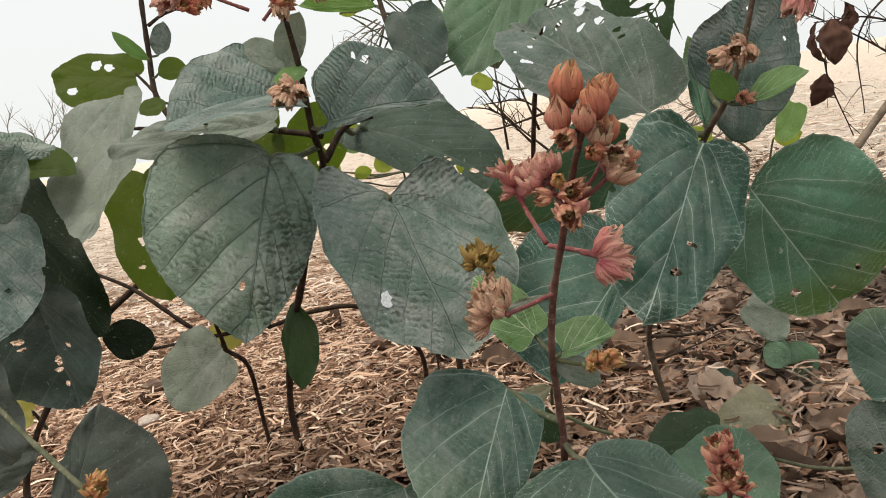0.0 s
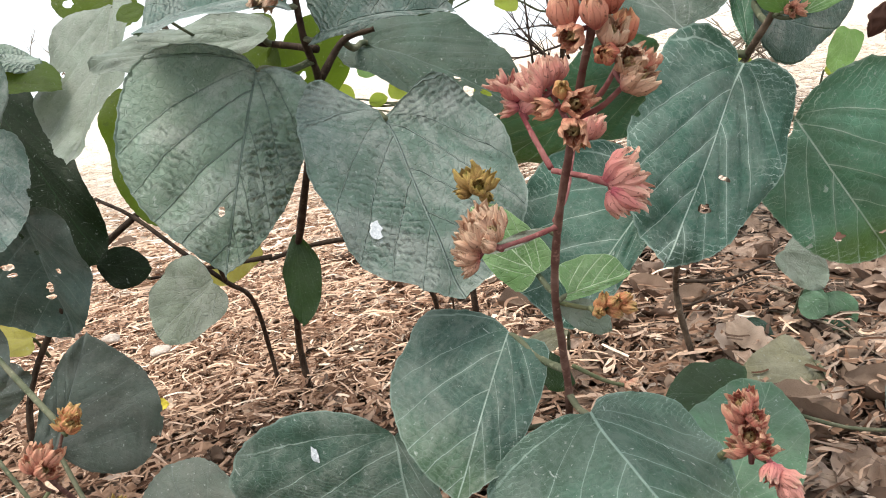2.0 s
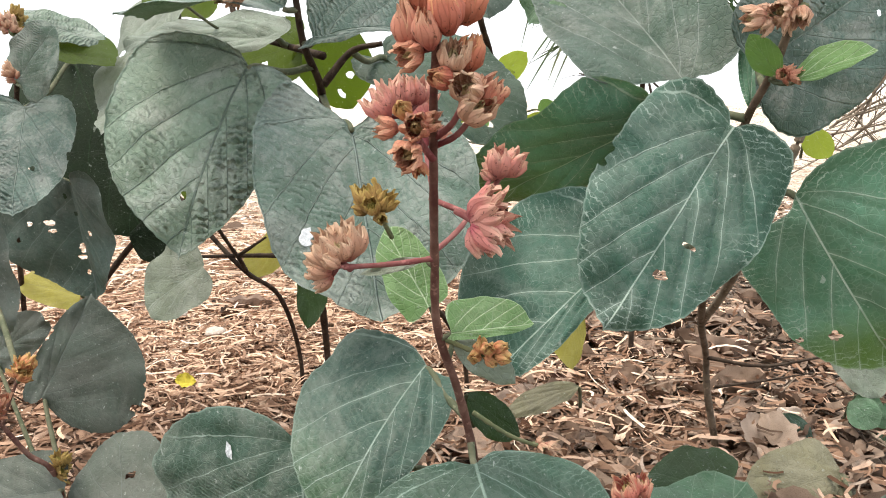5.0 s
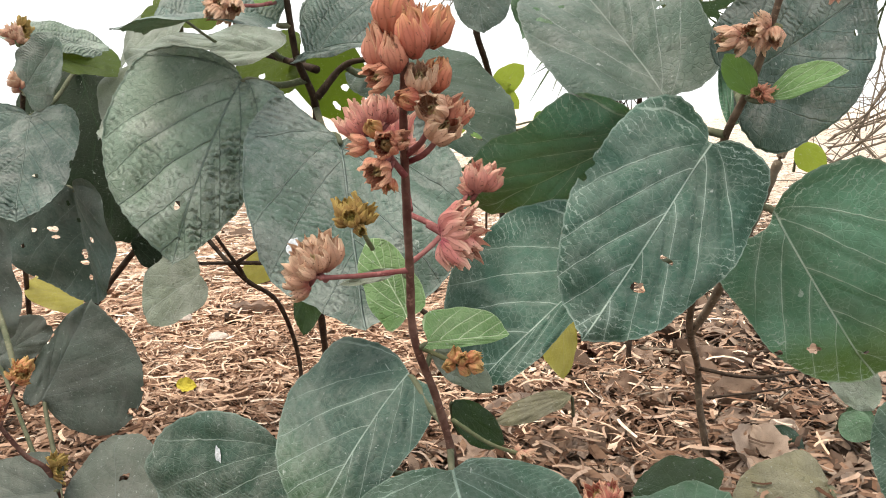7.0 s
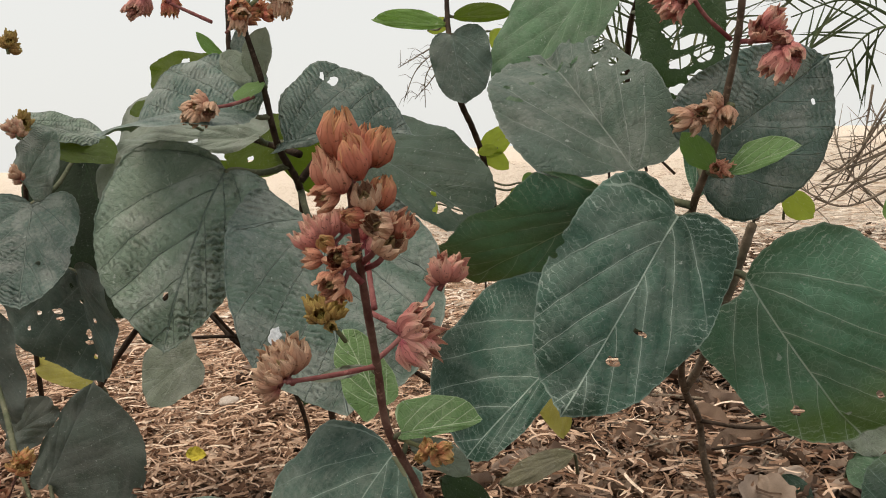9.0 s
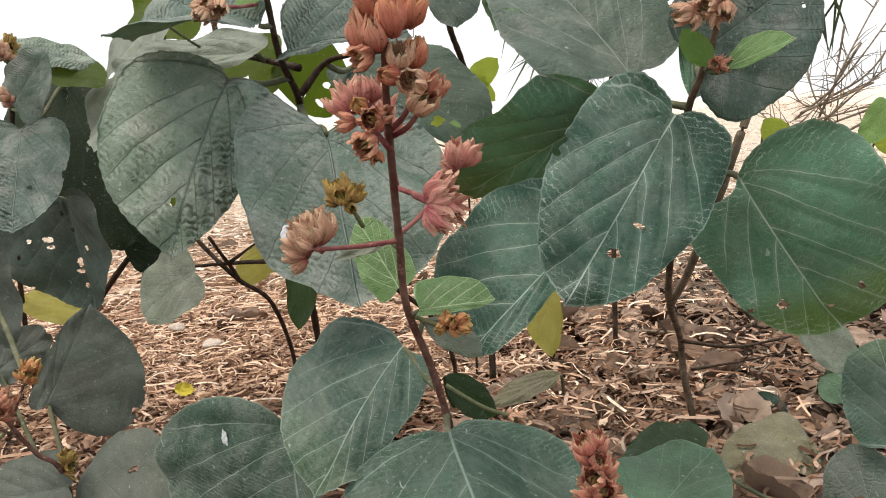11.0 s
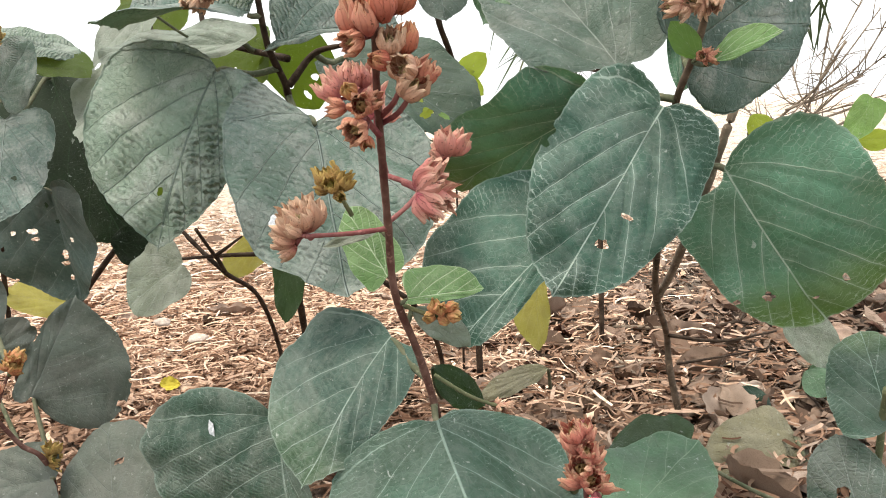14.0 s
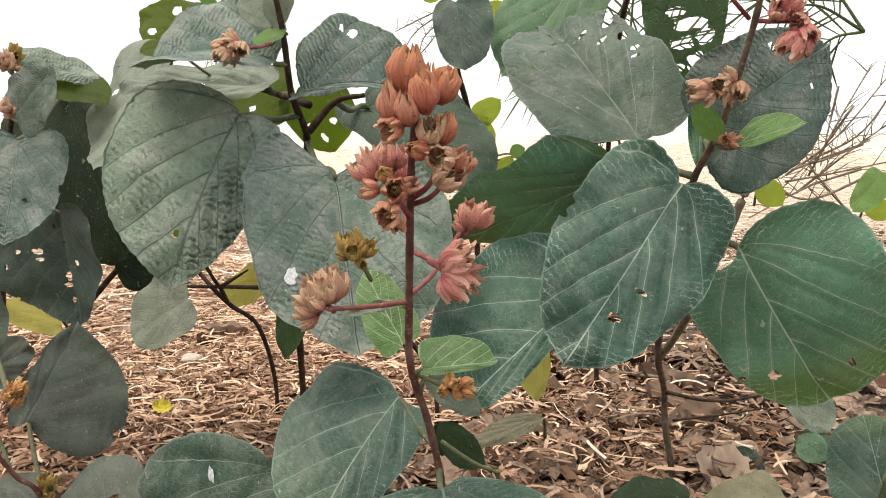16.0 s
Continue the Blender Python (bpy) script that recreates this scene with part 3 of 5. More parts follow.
def cluster(shrub, start, end, radius, count, size, kind, mat):
    """A flower head: a short axis with dried calyces packed round it."""
    COUNT[0] += 1
    rng = random.Random(COUNT[0] * 3 + 5)
    start, end = Vector(start), Vector(end)
    axis = (end - start).normalized()
    back = start - axis * size * 0.3
    vv, ff = tube(smooth_line([back, (start + end) / 2, end - axis * size * 0.2], 4), 0.0015, 0.0009, 7)
    words = {"rose": "dusty rose", "pink": "pink", "tan": "tan", "brown": "brownish red", "dry": "dry straw-coloured", "orange": "orange tan", "red": "brick red"}[mat]
    head = mesh_part("flower_head", vv, ff, STEM["redp" if mat in ("rose", "pink", "red") else "green"], shrub, words + " dried flower head")
    head["label"] = words + " dried flower head"
    side = axis.orthogonal().normalized()
    other = axis.cross(side)
    for k in range(count):
        t = (k + 0.5) / count
        a = k * 2.4 + rng.uniform(-0.4, 0.4)
        lift = 0.55 + 1.0 * t if count > 3 else 0.9
        out = (side * math.cos(a) + other * math.sin(a))
        if k == count - 1 and kind != "open":
            out = out * 0.15
        way = (out * (1.25 - 0.7 * t) + axis * lift).normalized()
        at = start.lerp(end, t * 0.9) + out * radius * 0.55 - way * size * 0.35
        s = size * rng.uniform(0.68, 1.15)
        look_of = "open" if kind == "half" and rng.random() < 0.12 else kind
        q = way.to_track_quat("Z", "Y").to_matrix().to_4x4()
        ob = new("calyx", calyx_of(look_of, mat, rng.randrange(6)))
        ob.parent = head
        ob.matrix_parent_inverse = head.matrix_world.inverted()
        ob.matrix_basis = Matrix.Translation(at) @ q @ pose(0, 0, 0, 0, 0, rng.uniform(0, 360)) @ Matrix.Diagonal((s, s, s, 1))
    # the stalk that joins the head to its plant
    near = min(LINES.get(shrub.name, [back]), key=lambda p: (p - back).length)
    gap = (near - back).length
    if 0.003 < gap < 0.25:
        vv, ff = tube(smooth_line([back, (back + near) / 2 + Vector((0, 0, gap * 0.06)), near], 4), 0.0011, 0.0014, 7)
        mesh_part("stalk", vv, ff, STEM["redp" if mat in ("rose", "pink", "red") else "green"], head)
    return head


def spike(shrub, axis, words, blooms):
    """A flower head whose calyces each have their own place, way, size, form and colour."""
    vv, ff = tube(smooth_line(axis, 4), 0.0015, 0.0009, 7)
    head = mesh_part("flower_head", vv, ff, STEM["redp"], shrub, words)
    foot = [Vector(p) for p in smooth_line(axis, 4)]
    for k, (x, y, z, wx, wy, wz, s, kind, mat) in enumerate(blooms):
        at, way = Vector((x, y, z)), Vector((wx, wy, wz)).normalized()
        ob = new("calyx", calyx_of(kind, mat, k % 6))
        ob.parent = head
        ob.matrix_parent_inverse = head.matrix_world.inverted()
        ob.matrix_basis = Matrix.Translation(at) @ way.to_track_quat("Z", "Y").to_matrix().to_4x4() @ pose(0, 0, 0, 0, 0, k * 67) @ Matrix.Diagonal((s, s, s, 1))
        near = min(foot, key=lambda p: (p - at).length)
        if (near - at).length > 0.002:
            vv, ff = tube([near, near.lerp(at, 0.5), at + way * s * 0.06], 0.0009, 0.0008, 6)
            mesh_part("stalk", vv, ff, STEM["redp"], head)
    return head


# ---- ground ----
def height(x, y):
    d = math.hypot(x, y)
    z = 0.108 + 0.018 * noise.noise(Vector((x * 1.7, y * 1.7, 0.3))) + 0.008 * noise.noise(Vector((x * 7, y * 7, 2.0)))
    z += 0.02 * max(-1.5, min(1.5, x)) + max(0, d - 1.5) * 0.012 * (1 if d < 30 else 30 / d)
    z += max(0, x) * 0.018 * max(0, 1 - d / 60) + min(0.3, 0.05 * max(0, d - 2)) * noise.noise(Vector((x * 0.4, y * 0.4, 5)))
    return z


def build_ground():
    n = 190
    verts, faces = [], []
    for j in range(n + 1):
        for i in range(n + 1):
            a, b = (i / n * 2 - 1), (j / n * 2 - 1)
            x, y = 0.9 * math.sinh(a * 6.6) * 0.9, 1.0 + 0.9 * math.sinh(b * 6.6) * 0.9
            verts.append((x, y, height(x, y)))
    for j in range(n):
        for i in range(n):
            k = j * (n + 1) + i
            faces.append((k, k + 1, k + n + 2, k + n + 1))
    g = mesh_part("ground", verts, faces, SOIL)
    return tagged(g, "dry soil strewn with straw and dead leaves", "ground", kind="structure")


build_ground()


def build_straw(name, count, seed, place, length, wide, material, label):
    """Loose bent strips lying on the ground."""
    rng = random.Random(seed)
    verts, faces = [], []
    for _ in range(count):
        x, y = place(rng)
        z = height(x, y)
        L, w = rng.uniform(*length), rng.uniform(*wide)
        a, bend, tilt = rng.uniform(0, 6.283), rng.gauss(0, 1.2), rng.uniform(-0.5, 0.9)
        up = 0.030 * rng.random() ** 2
        px, py, pz = x, y, z + up
        start = len(verts)
        for k in range(5):
            t = k / 4
            nx, ny = -math.sin(a) * w / 2 * (1 - 0.6 * abs(t - 0.45)), math.cos(a) * w / 2 * (1 - 0.6 * abs(t - 0.45))
            verts.append((px + nx, py + ny, pz + w * 0.2))
            verts.append((px - nx, py - ny, pz - w * 0.2))
            px, py = px + math.cos(a) * L / 4, py + math.sin(a) * L / 4
            pz += (tilt * (0.5 - t)) * L / 4
            a += bend / 4
        for k in range(4):
            b = start + k * 2
            faces.append((b, b + 1, b + 3, b + 2))
    ob = mesh_part(name, verts, faces, material)
    return tagged(ob, label, "litter", kind="stuff")


def near_left(r):
    while True:
        x, y = r.gauss(-0.6, 0.62), 0.84 + abs(r.gauss(0, 0.95)) + abs(r.gauss(0, 0.1))
        if x < 0.25 + r.gauss(0, 0.16):
            return x, y


def near_mid(r):
    return r.uniform(-1.0, 0.35) + r.gauss(0, 0.15), 0.55 + r.random() * 0.7 + r.gauss(0, 0.1)


def near_right(r):
    return r.uniform(0.0, 1.2) + r.gauss(0, 0.18), 0.5 + abs(r.gauss(0, 0.1)) + r.random() ** 1.5 * 2.4


def far_field(r):
    d, a = 1.7 + abs(r.gauss(0, 0.35)) + r.random() ** 1.7 * 8, r.gauss(-0.1, 0.5)
    return d * math.sin(a), d * math.cos(a)


def all_round(r):
    while True:
        x, y = r.gauss(0.1, 1.5), r.gauss(0.5, 1.5)
        if not (-0.4 < x < 1.0 and 0.4 < y < 1.7):
            return x, y


def build_chips(name, count, seed, place, size, material, label):
    """Broken bits of leaf: small bent scraps lying at all angles."""
    rng = random.Random(seed)
    verts, faces = [], []
    for _ in range(count):
        x, y = place(rng)
        c = Vector((x, y, height(x, y) + 0.018 * rng.random() ** 2))
        m = Euler((rng.uniform(-0.7, 0.7), rng.uniform(-0.7, 0.7), rng.uniform(0, 6.28))).to_matrix()
        s, k = rng.uniform(*size), len(verts)
        bend = rng.uniform(-0.4, 0.4)
        for px, py in ((-1, -0.2), (-0.3, 0.45), (0.5, 0.4), (1, 0.05), (0.4, -0.45), (-0.45, -0.5)):
            px, py = px * rng.uniform(0.7, 1.1), py * rng.uniform(0.6, 1.2)
            verts.append(c + m @ Vector((px, py, bend * px * px)) * s)
        verts.append(c + m @ Vector((0, 0, 0.12)) * s)
        faces.extend((k + i, k + (i + 1) % 6, k + 6) for i in range(6))
    return tagged(mesh_part(name, verts, faces, material), label, "litter", kind="stuff")


build_straw("straw", 34000, 1, near_left, (0.014, 0.060), (0.0011, 0.0036), STRAW, "pale dry straw strewn thickly over the soil")
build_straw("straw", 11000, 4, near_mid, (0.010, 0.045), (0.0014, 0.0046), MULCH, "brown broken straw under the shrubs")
build_straw("straw", 6000, 2, near_right, (0.010, 0.06), (0.0010, 0.0034), DEAD, "greyish dry straw and twigs among dead leaves")
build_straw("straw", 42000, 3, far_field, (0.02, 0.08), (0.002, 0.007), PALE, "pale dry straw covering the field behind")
build_straw("straw", 16000, 8, all_round, (0.02, 0.06), (0.0015, 0.005), STRAW, "loose dry straw scattered over the field")
build_chips("leaf_scraps", 8000, 5, near_right, (0.005, 0.021), DEAD, "crumbled grey and brown leaf scraps")
build_chips("leaf_scraps", 5000, 6, near_mid, (0.005, 0.016), MULCH, "crumbled brown leaf scraps")
build_chips("leaf_scraps", 9000, 7, near_left, (0.005, 0.016), STRAW, "crumbled pale leaf scraps on the straw")


def dead_leaf_mesh(seed):
    rng = random.Random(seed)
    verts, faces = [], []
    n, m = 18, 7
    cup, roll_, twist = rng.uniform(-0.7, 1.6), rng.uniform(-0.4, 0.9), rng.uniform(-0.7, 0.7)
    broad = rng.uniform(0.24, 0.36)
    for i in range(n + 1):
        s = i / n
        w = broad * math.sin(math.pi * s ** 0.8) ** 0.8 + 0.004
        for j in range(-m, m + 1):
            v = j / m
            z = cup * w * v * v * 0.9 + roll_ * (s - 0.5) ** 2 * 0.9 + twist * (s - 0.5) * v * w + 0.10 * noise.noise(Vector((s * 5, v * 3, seed))) + 0.03 * noise.noise(Vector((s * 13, v * 8, seed))) - 0.02 * (1 - min(1, abs(v) * 5))
            verts.append((s - 0.5, w * v * (1 + 0.30 * noise.noise(Vector((s * 7, v, seed)))), z))
    for i in range(n):
        for j in range(2 * m):
            k = i * (2 * m + 1) + j
            faces.append((k, k + 1, k + 2 * m + 2, k + 2 * m + 1))
    me = bpy.data.meshes.new("dead_leaf")
    me.from_pydata(verts, [], faces)
    for f in me.polygons:
        f.use_smooth = True
    return me


DEAD_MESH = [dead_leaf_mesh(k) for k in range(12)]
for k, me in enumerate(DEAD_MESH):
    me.materials.append(CURLED if k == 8 else FADED if k > 3 else DEAD)
rng = random.Random(11)
for k in range(290):
    if k < 225:
        x, y = rng.uniform(-0.05, 0.80), 0.60 + rng.random() ** 1.1 * 0.95
    else:
        x, y = rng.uniform(-1.3, 0.2), 0.8 + rng.random() * 1.4
    s = rng.uniform(0.03, 0.06) if k % 2 else rng.uniform(0.06, 0.095)
    ob = new("dead_leaf", DEAD_MESH[rng.randrange(12)])
    ob.matrix_world = Matrix.Translation((x, y, height(x, y) + 0.008)) @ pose(0, 0, 0, rng.uniform(-22, 22), rng.uniform(-22, 22), rng.uniform(0, 360)) @ Matrix.Diagonal((s, s, s, 1))
    tagged(ob, "curled brown dead leaf lying on the litter", "dead leaf", "fallen leaves")


# ---- shrubs ----
S1 = thing("shrub", (0.12, 0.56, 0.11), "red-stemmed shrub with a spike of dried rose flower heads", "shrub")
S2 = thing("shrub", (-0.2, 0.98, 0.11), "shrub with broad dusty grey-green heart-shaped leaves on a brown stem", "shrub")
S3 = thing("shrub", (0.24, 0.99, 0.11), "shrub with large blue-green leaves and tan flower heads", "shrub")
S4 = thing("shrub", (-0.5, 1.0, 0.11), "shrub with insect-eaten dark leaves on thin brown stems", "shrub")
S5 = thing("shrub", (-0.3, 0.62, 0.11), "low shrub with ragged grey leaves and crimson flower stalks", "shrub")
S6 = thing("shrub", (0.12, 0.52, 0.11), "low shrub with round green leaves and a brick red flower head", "shrub")
S7 = thing("shrub", (0.02, 1.0, 0.11), "tall shrub with hanging dark green leaves behind the others", "shrub")
S8 = thing("seedling", (0.3, 0.95, 0.11), "small seedlings with pale green and yellowing leaves in the litter", "seedling")

stem(S1, "stem", 0.0027, 0.0014, "red", (0.056, 0.57, 0.09), (0.056, 0.56, 0.188), (0.065, 0.49, 0.288), (0.064, 0.458, 0.34), (0.062, 0.428, 0.381), (0.066, 0.41, 0.418), (0.073, 0.385, 0.455), (0.079, 0.365, 0.486), (0.084, 0.352, 0.504))
stem(S1, "branch", .0013, .001, "redp", (0.066, 0.41, 0.418), (0.053, 0.395, 0.418), (0.039, 0.375, 0.42))
stem(S1, "branch", .0013, .001, "redp", (0.066, 0.405, 0.444), (0.089, 0.39, 0.439), (0.096, 0.383, 0.439))
stem(S1, "branch", .0013, .001, "redp", (0.065, 0.412, 0.42), (0.073, 0.43, 0.429), (0.079, 0.45, 0.443), (0.082, 0.458, 0.451))
stem(S1, "branch", .0014, .0011, "redp", (0.066, 0.411, 0.444), (0.061, 0.42, 0.456), (0.056, 0.43, 0.469))
stem(S1, "branch", .0013, .001, "redp", (0.075, 0.38, 0.467), (0.085, 0.372, 0.471), (0.093, 0.365, 0.478))
stem(S1, "branch", .0013, .001, "green", (0.035, 0.445, 0.42), (0.034, 0.435, 0.43), (0.034, 0.43, 0.435))
stem(S1, "branch", .0013, .001, "green", (0.062, 0.44, 0.373), (0.076, 0.44, 0.368), (0.084, 0.44, 0.367))
stem(S1, "branch", .0013, .001, "green", (0.069, 0.47, 0.325), (0.086, 0.48, 0.31), (0.1, 0.5, 0.296))
stem(S2, "stem", .0046, .0014, "dark", (-0.239, 0.99, 0.09), (-0.239, 0.98, 0.179), (-0.187, 0.85, 0.302), (-0.144, 0.75, 0.371), (-0.094, 0.66, 0.467), (-0.076, 0.62, 0.495), (-0.074, 0.59, 0.523), (-0.071, 0.57, 0.564), (-0.071, 0.55, 0.604), (-0.068, 0.54, 0.633))
stem(S2, "branch", .003, .0018, "dark", (-0.074, 0.62, 0.496), (-0.056, 0.63, 0.519), (-0.033, 0.63, 0.524))
stem(S2, "branch", .003, .0018, "dark", (-0.073, 0.62, 0.516), (-0.106, 0.64, 0.524), (-0.142, 0.66, 0.532))
stem(S2, "branch", .0013, .001, "redp", (-0.073, 0.56, 0.555), (-0.065, 0.52, 0.548), (-0.062, 0.495, 0.545))
stem(S2, "branch", .0013, .001, "redp", (-0.093, 0.55, 0.604), (-0.108, 0.545, 0.612), (-0.117, 0.54, 0.617))
stem(S2, "branch", .0013, .001, "redp", (-0.086, 0.555, 0.597), (-0.074, 0.55, 0.606), (-0.067, 0.55, 0.61))
stem(S3, "stem", .0040, .0017, "brown", (0.228, 0.9, 0.09), (0.227, 0.9, 0.125), (0.215, 0.9, 0.19), (0.211, 0.89, 0.232), (0.198, 0.78, 0.296), (0.196, 0.72, 0.338), (0.202, 0.66, 0.412), (0.204, 0.59, 0.467), (0.215, 0.55, 0.504), (0.226, 0.53, 0.556), (0.23, 0.52, 0.591))
stem(S3, "branch", .0013, .001, "redp", (0.226, 0.53, 0.561), (0.241, 0.52, 0.559), (0.25, 0.51, 0.558))
stem(S3, "branch", .0013, .001, "redp", (0.224, 0.53, 0.562), (0.212, 0.52, 0.573), (0.205, 0.515, 0.583))
stem(S3, "twig", .0022, .0012, "dark", (0.212, 0.89, 0.230), (0.266, 0.9, 0.222), (0.329, 0.95, 0.22))
stem(S3, "twig", .0016, .0008, "dark", (0.224, 0.92, 0.189), (0.277, 0.95, 0.19), (0.332, 1, 0.186))
stem(S4, "stem", .004, .0025, "dark", (-0.54, 0.86, 0.07), (-0.52, 0.86, 0.2), (-0.43, 0.88, 0.33), (-0.326, 0.92, 0.415), (-0.266, 0.86, 0.528), (-0.271, 0.86, 0.559), (-0.284, 0.87, 0.589), (-0.285, 0.88, 0.634), (-0.281, 0.88, 0.687), (-0.276, 0.88, 0.721))
stem(S4, "branch", .0025, .0015, "dark", (-0.268, 0.86, 0.544), (-0.282, 0.82, 0.551), (-0.297, 0.78, 0.553))
stem(S4, "branch", .002, .0014, "dark", (-0.284, 0.87, 0.589), (-0.304, 0.88, 0.613))
stem(S4, "branch", .002, .0014, "dark", (-0.279, 0.88, 0.66), (-0.257, 0.87, 0.667), (-0.228, 0.86, 0.67))
stem(S4, "stem", .0035, .0022, "dark", (-0.669, 0.96, 0.051), (-0.669, 0.95, 0.071), (-0.574, 0.85, 0.293), (-0.464, 0.75, 0.451), (-0.43, 0.72, 0.498), (-0.403, 0.7, 0.54))
stem(S5, "stem", 0.0024, 0.0013, "red", (-0.329, 0.63, 0.053), (-0.329, 0.62, 0.073), (-0.252, 0.53, 0.216), (-0.257, 0.51, 0.247), (-0.267, 0.5, 0.273), (-0.268, 0.49, 0.293))
stem(S5, "branch", 0.0013, 0.0010, "red", (-0.265, 0.5, 0.271), (-0.261, 0.505, 0.288), (-0.256, 0.51, 0.303))
stem(S5, "branch", 0.0013, 0.0010, "red", (-0.268, 0.5, 0.265), (-0.267, 0.49, 0.276), (-0.262, 0.485, 0.291))
stem(S6, "stem", .003, .002, "green", (0.131, 0.53, 0.09), (0.131, 0.52, 0.206), (0.146, 0.47, 0.262), (0.153, 0.45, 0.275), (0.161, 0.44, 0.274))
stem(S6, "stem", .003, .002, "green", (0.339, 0.63, 0.09), (0.339, 0.62, 0.157), (0.336, 0.6, 0.25), (0.332, 0.58, 0.288))
stem(S2, "arch", .0030, .0020, "dark", (-0.278, 0.99, 0.09), (-0.278, 0.98, 0.174), (-0.25, 0.88, 0.269), (-0.244, 0.8, 0.314), (-0.279, 0.8, 0.347), (-0.337, 0.83, 0.386), (-0.394, 0.87, 0.405))
stem(S2, "arch", .003, .0022, "dark", (-0.059, 0.99, 0.09), (-0.059, 0.98, 0.174), (-0.048, 0.85, 0.264), (-0.066, 0.8, 0.304), (-0.093, 0.78, 0.341), (-0.138, 0.78, 0.345), (-0.195, 0.8, 0.331))
stem(S2, "arch", .0024, .0016, "dark", (-0.244, 0.8, 0.314), (-0.237, 0.775, 0.333), (-0.23, 0.75, 0.348), (-0.219, 0.71, 0.374))
stem(S2, "twig", .002, .001, "dark", (-0.224, 0.75, 0.342), (-0.194, 0.75, 0.361))
stem(S2, "twig", .0025, .0015, "dark", (-0.186, 0.78, 0.338), (-0.232, 0.77, 0.338), (-0.319, 0.8, 0.327))
stem(S7, "stem", .004, .0025, "dark", (-0.015, 1.01, 0.09), (-0.015, 1, 0.407), (-0.014, 0.95, 0.496), (-0.012, 0.9, 0.533), (-0.012, 0.85, 0.566), (-0.028, 0.88, 0.631), (-0.034, 0.9, 0.686))
stem(S7, "stem", .004, .0025, "dark", (0.131, 1.21, 0.09), (0.131, 1.2, 0.381), (0.145, 0.95, 0.601), (0.172, 0.86, 0.671))
stem(S3, "stem", .0036, .003, "grey", (0.198, 0.78, 0.296), (0.209, 0.74, 0.328), (0.219, 0.7, 0.366), (0.233, 0.67, 0.414), (0.243, 0.66, 0.449), (0.252, 0.668, 0.472), (0.256, 0.675, 0.479))
stem(S3, "branch", .006, .004, "grey", (0.487, 1, 0.364), (0.514, 1, 0.394), (0.553, 1, 0.438), (0.605, 1, 0.49))
stem(S7, "twig", .0016, .0009, "dark", (-0.047, 1.06, 0.09), (-0.047, 1.05, 0.432), (-0.058, 1, 0.474), (-0.08, 0.99, 0.506), (-0.096, 1, 0.526))
stem(S4, "branch", .0014, .001, "green", (-0.476, 0.69, 0.612), (-0.431, 0.69, 0.632), (-0.401, 0.69, 0.639))

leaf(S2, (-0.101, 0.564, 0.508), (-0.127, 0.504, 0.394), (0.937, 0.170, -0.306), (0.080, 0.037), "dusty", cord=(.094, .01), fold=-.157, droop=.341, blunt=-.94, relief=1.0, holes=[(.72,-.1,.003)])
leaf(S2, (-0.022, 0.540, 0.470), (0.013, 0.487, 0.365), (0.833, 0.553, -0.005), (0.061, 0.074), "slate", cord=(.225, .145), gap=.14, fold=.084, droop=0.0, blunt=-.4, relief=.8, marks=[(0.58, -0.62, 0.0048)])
leaf(S1, (-0.040, 0.493, 0.283), (-0.033, 0.484, 0.207), (0.934, -0.332, 0.128), (0.117, 0.019), "low", cord=(0.267, 0.050), fold=0.211, droop=0.231, blunt=0.58, relief=.6, marks=[(0.08, -0.51, 0.0042)])
leaf(S1, (0.036, 0.497, 0.339), (-0.002, 0.432, 0.272), (0.925, -0.262, -0.276), (0.059, 0.028), "low", cord=(0.064, -0.017), fold=-0.066, droop=0.270, blunt=-0.71, relief=.7)
leaf(S1, (0.074, 0.452, 0.304), (0.115, 0.390, 0.258), (0.862, 0.495, 0.114), (0.069, 0.077), "darkgreen", cord=(0.123, 0.128), fold=-0.492, droop=-0.007, blunt=-0.57, relief=.6)
leaf(S3, (0.195, 0.567, 0.467), (0.132, 0.515, 0.360), (0.819, 0.140, -0.556), (0.052, 0.048), "teal", cord=(.097, .072), fold=-.044, droop=.129, blunt=-.49, relief=.8, holes=[(0.52, 0.31, 0.0032), (0.68, 0.21, 0.0042)], bites=[(.36,-1.02,.005), (.41,-1.02,.004)])
leaf(S3, (0.235, 0.593, 0.428), (0.303, 0.606, 0.318), (0.842, -0.227, 0.489), (0.046, 0.074), "jade", cord=(-.08, .094), fold=.158, droop=.306, blunt=.19, relief=.5, holes=[(0.7, -0.5, 0.0045), (0.64, -0.91, 0.0025), (0.77, 0.46, 0.003), (0.82, 0.09, 0.0022)])
leaf(S3, (0.140, 0.572, 0.396), (0.067, 0.538, 0.324), (0.712, -0.497, -0.496), (0.076, 0.011), "teal", cord=(.116, .08), fold=.017, droop=.099, blunt=1.2, relief=.6)
# brighter leaf colour makes up for shade on this downward-facing blade
leaf(S3, (0.151, 0.598, 0.474), (0.030, 0.681, 0.406), (0.663, 0.595, -0.455), (0.058, 0.040), "jade", cord=(.087, .10), fold=.10, droop=.12, blunt=.33, relief=.6)
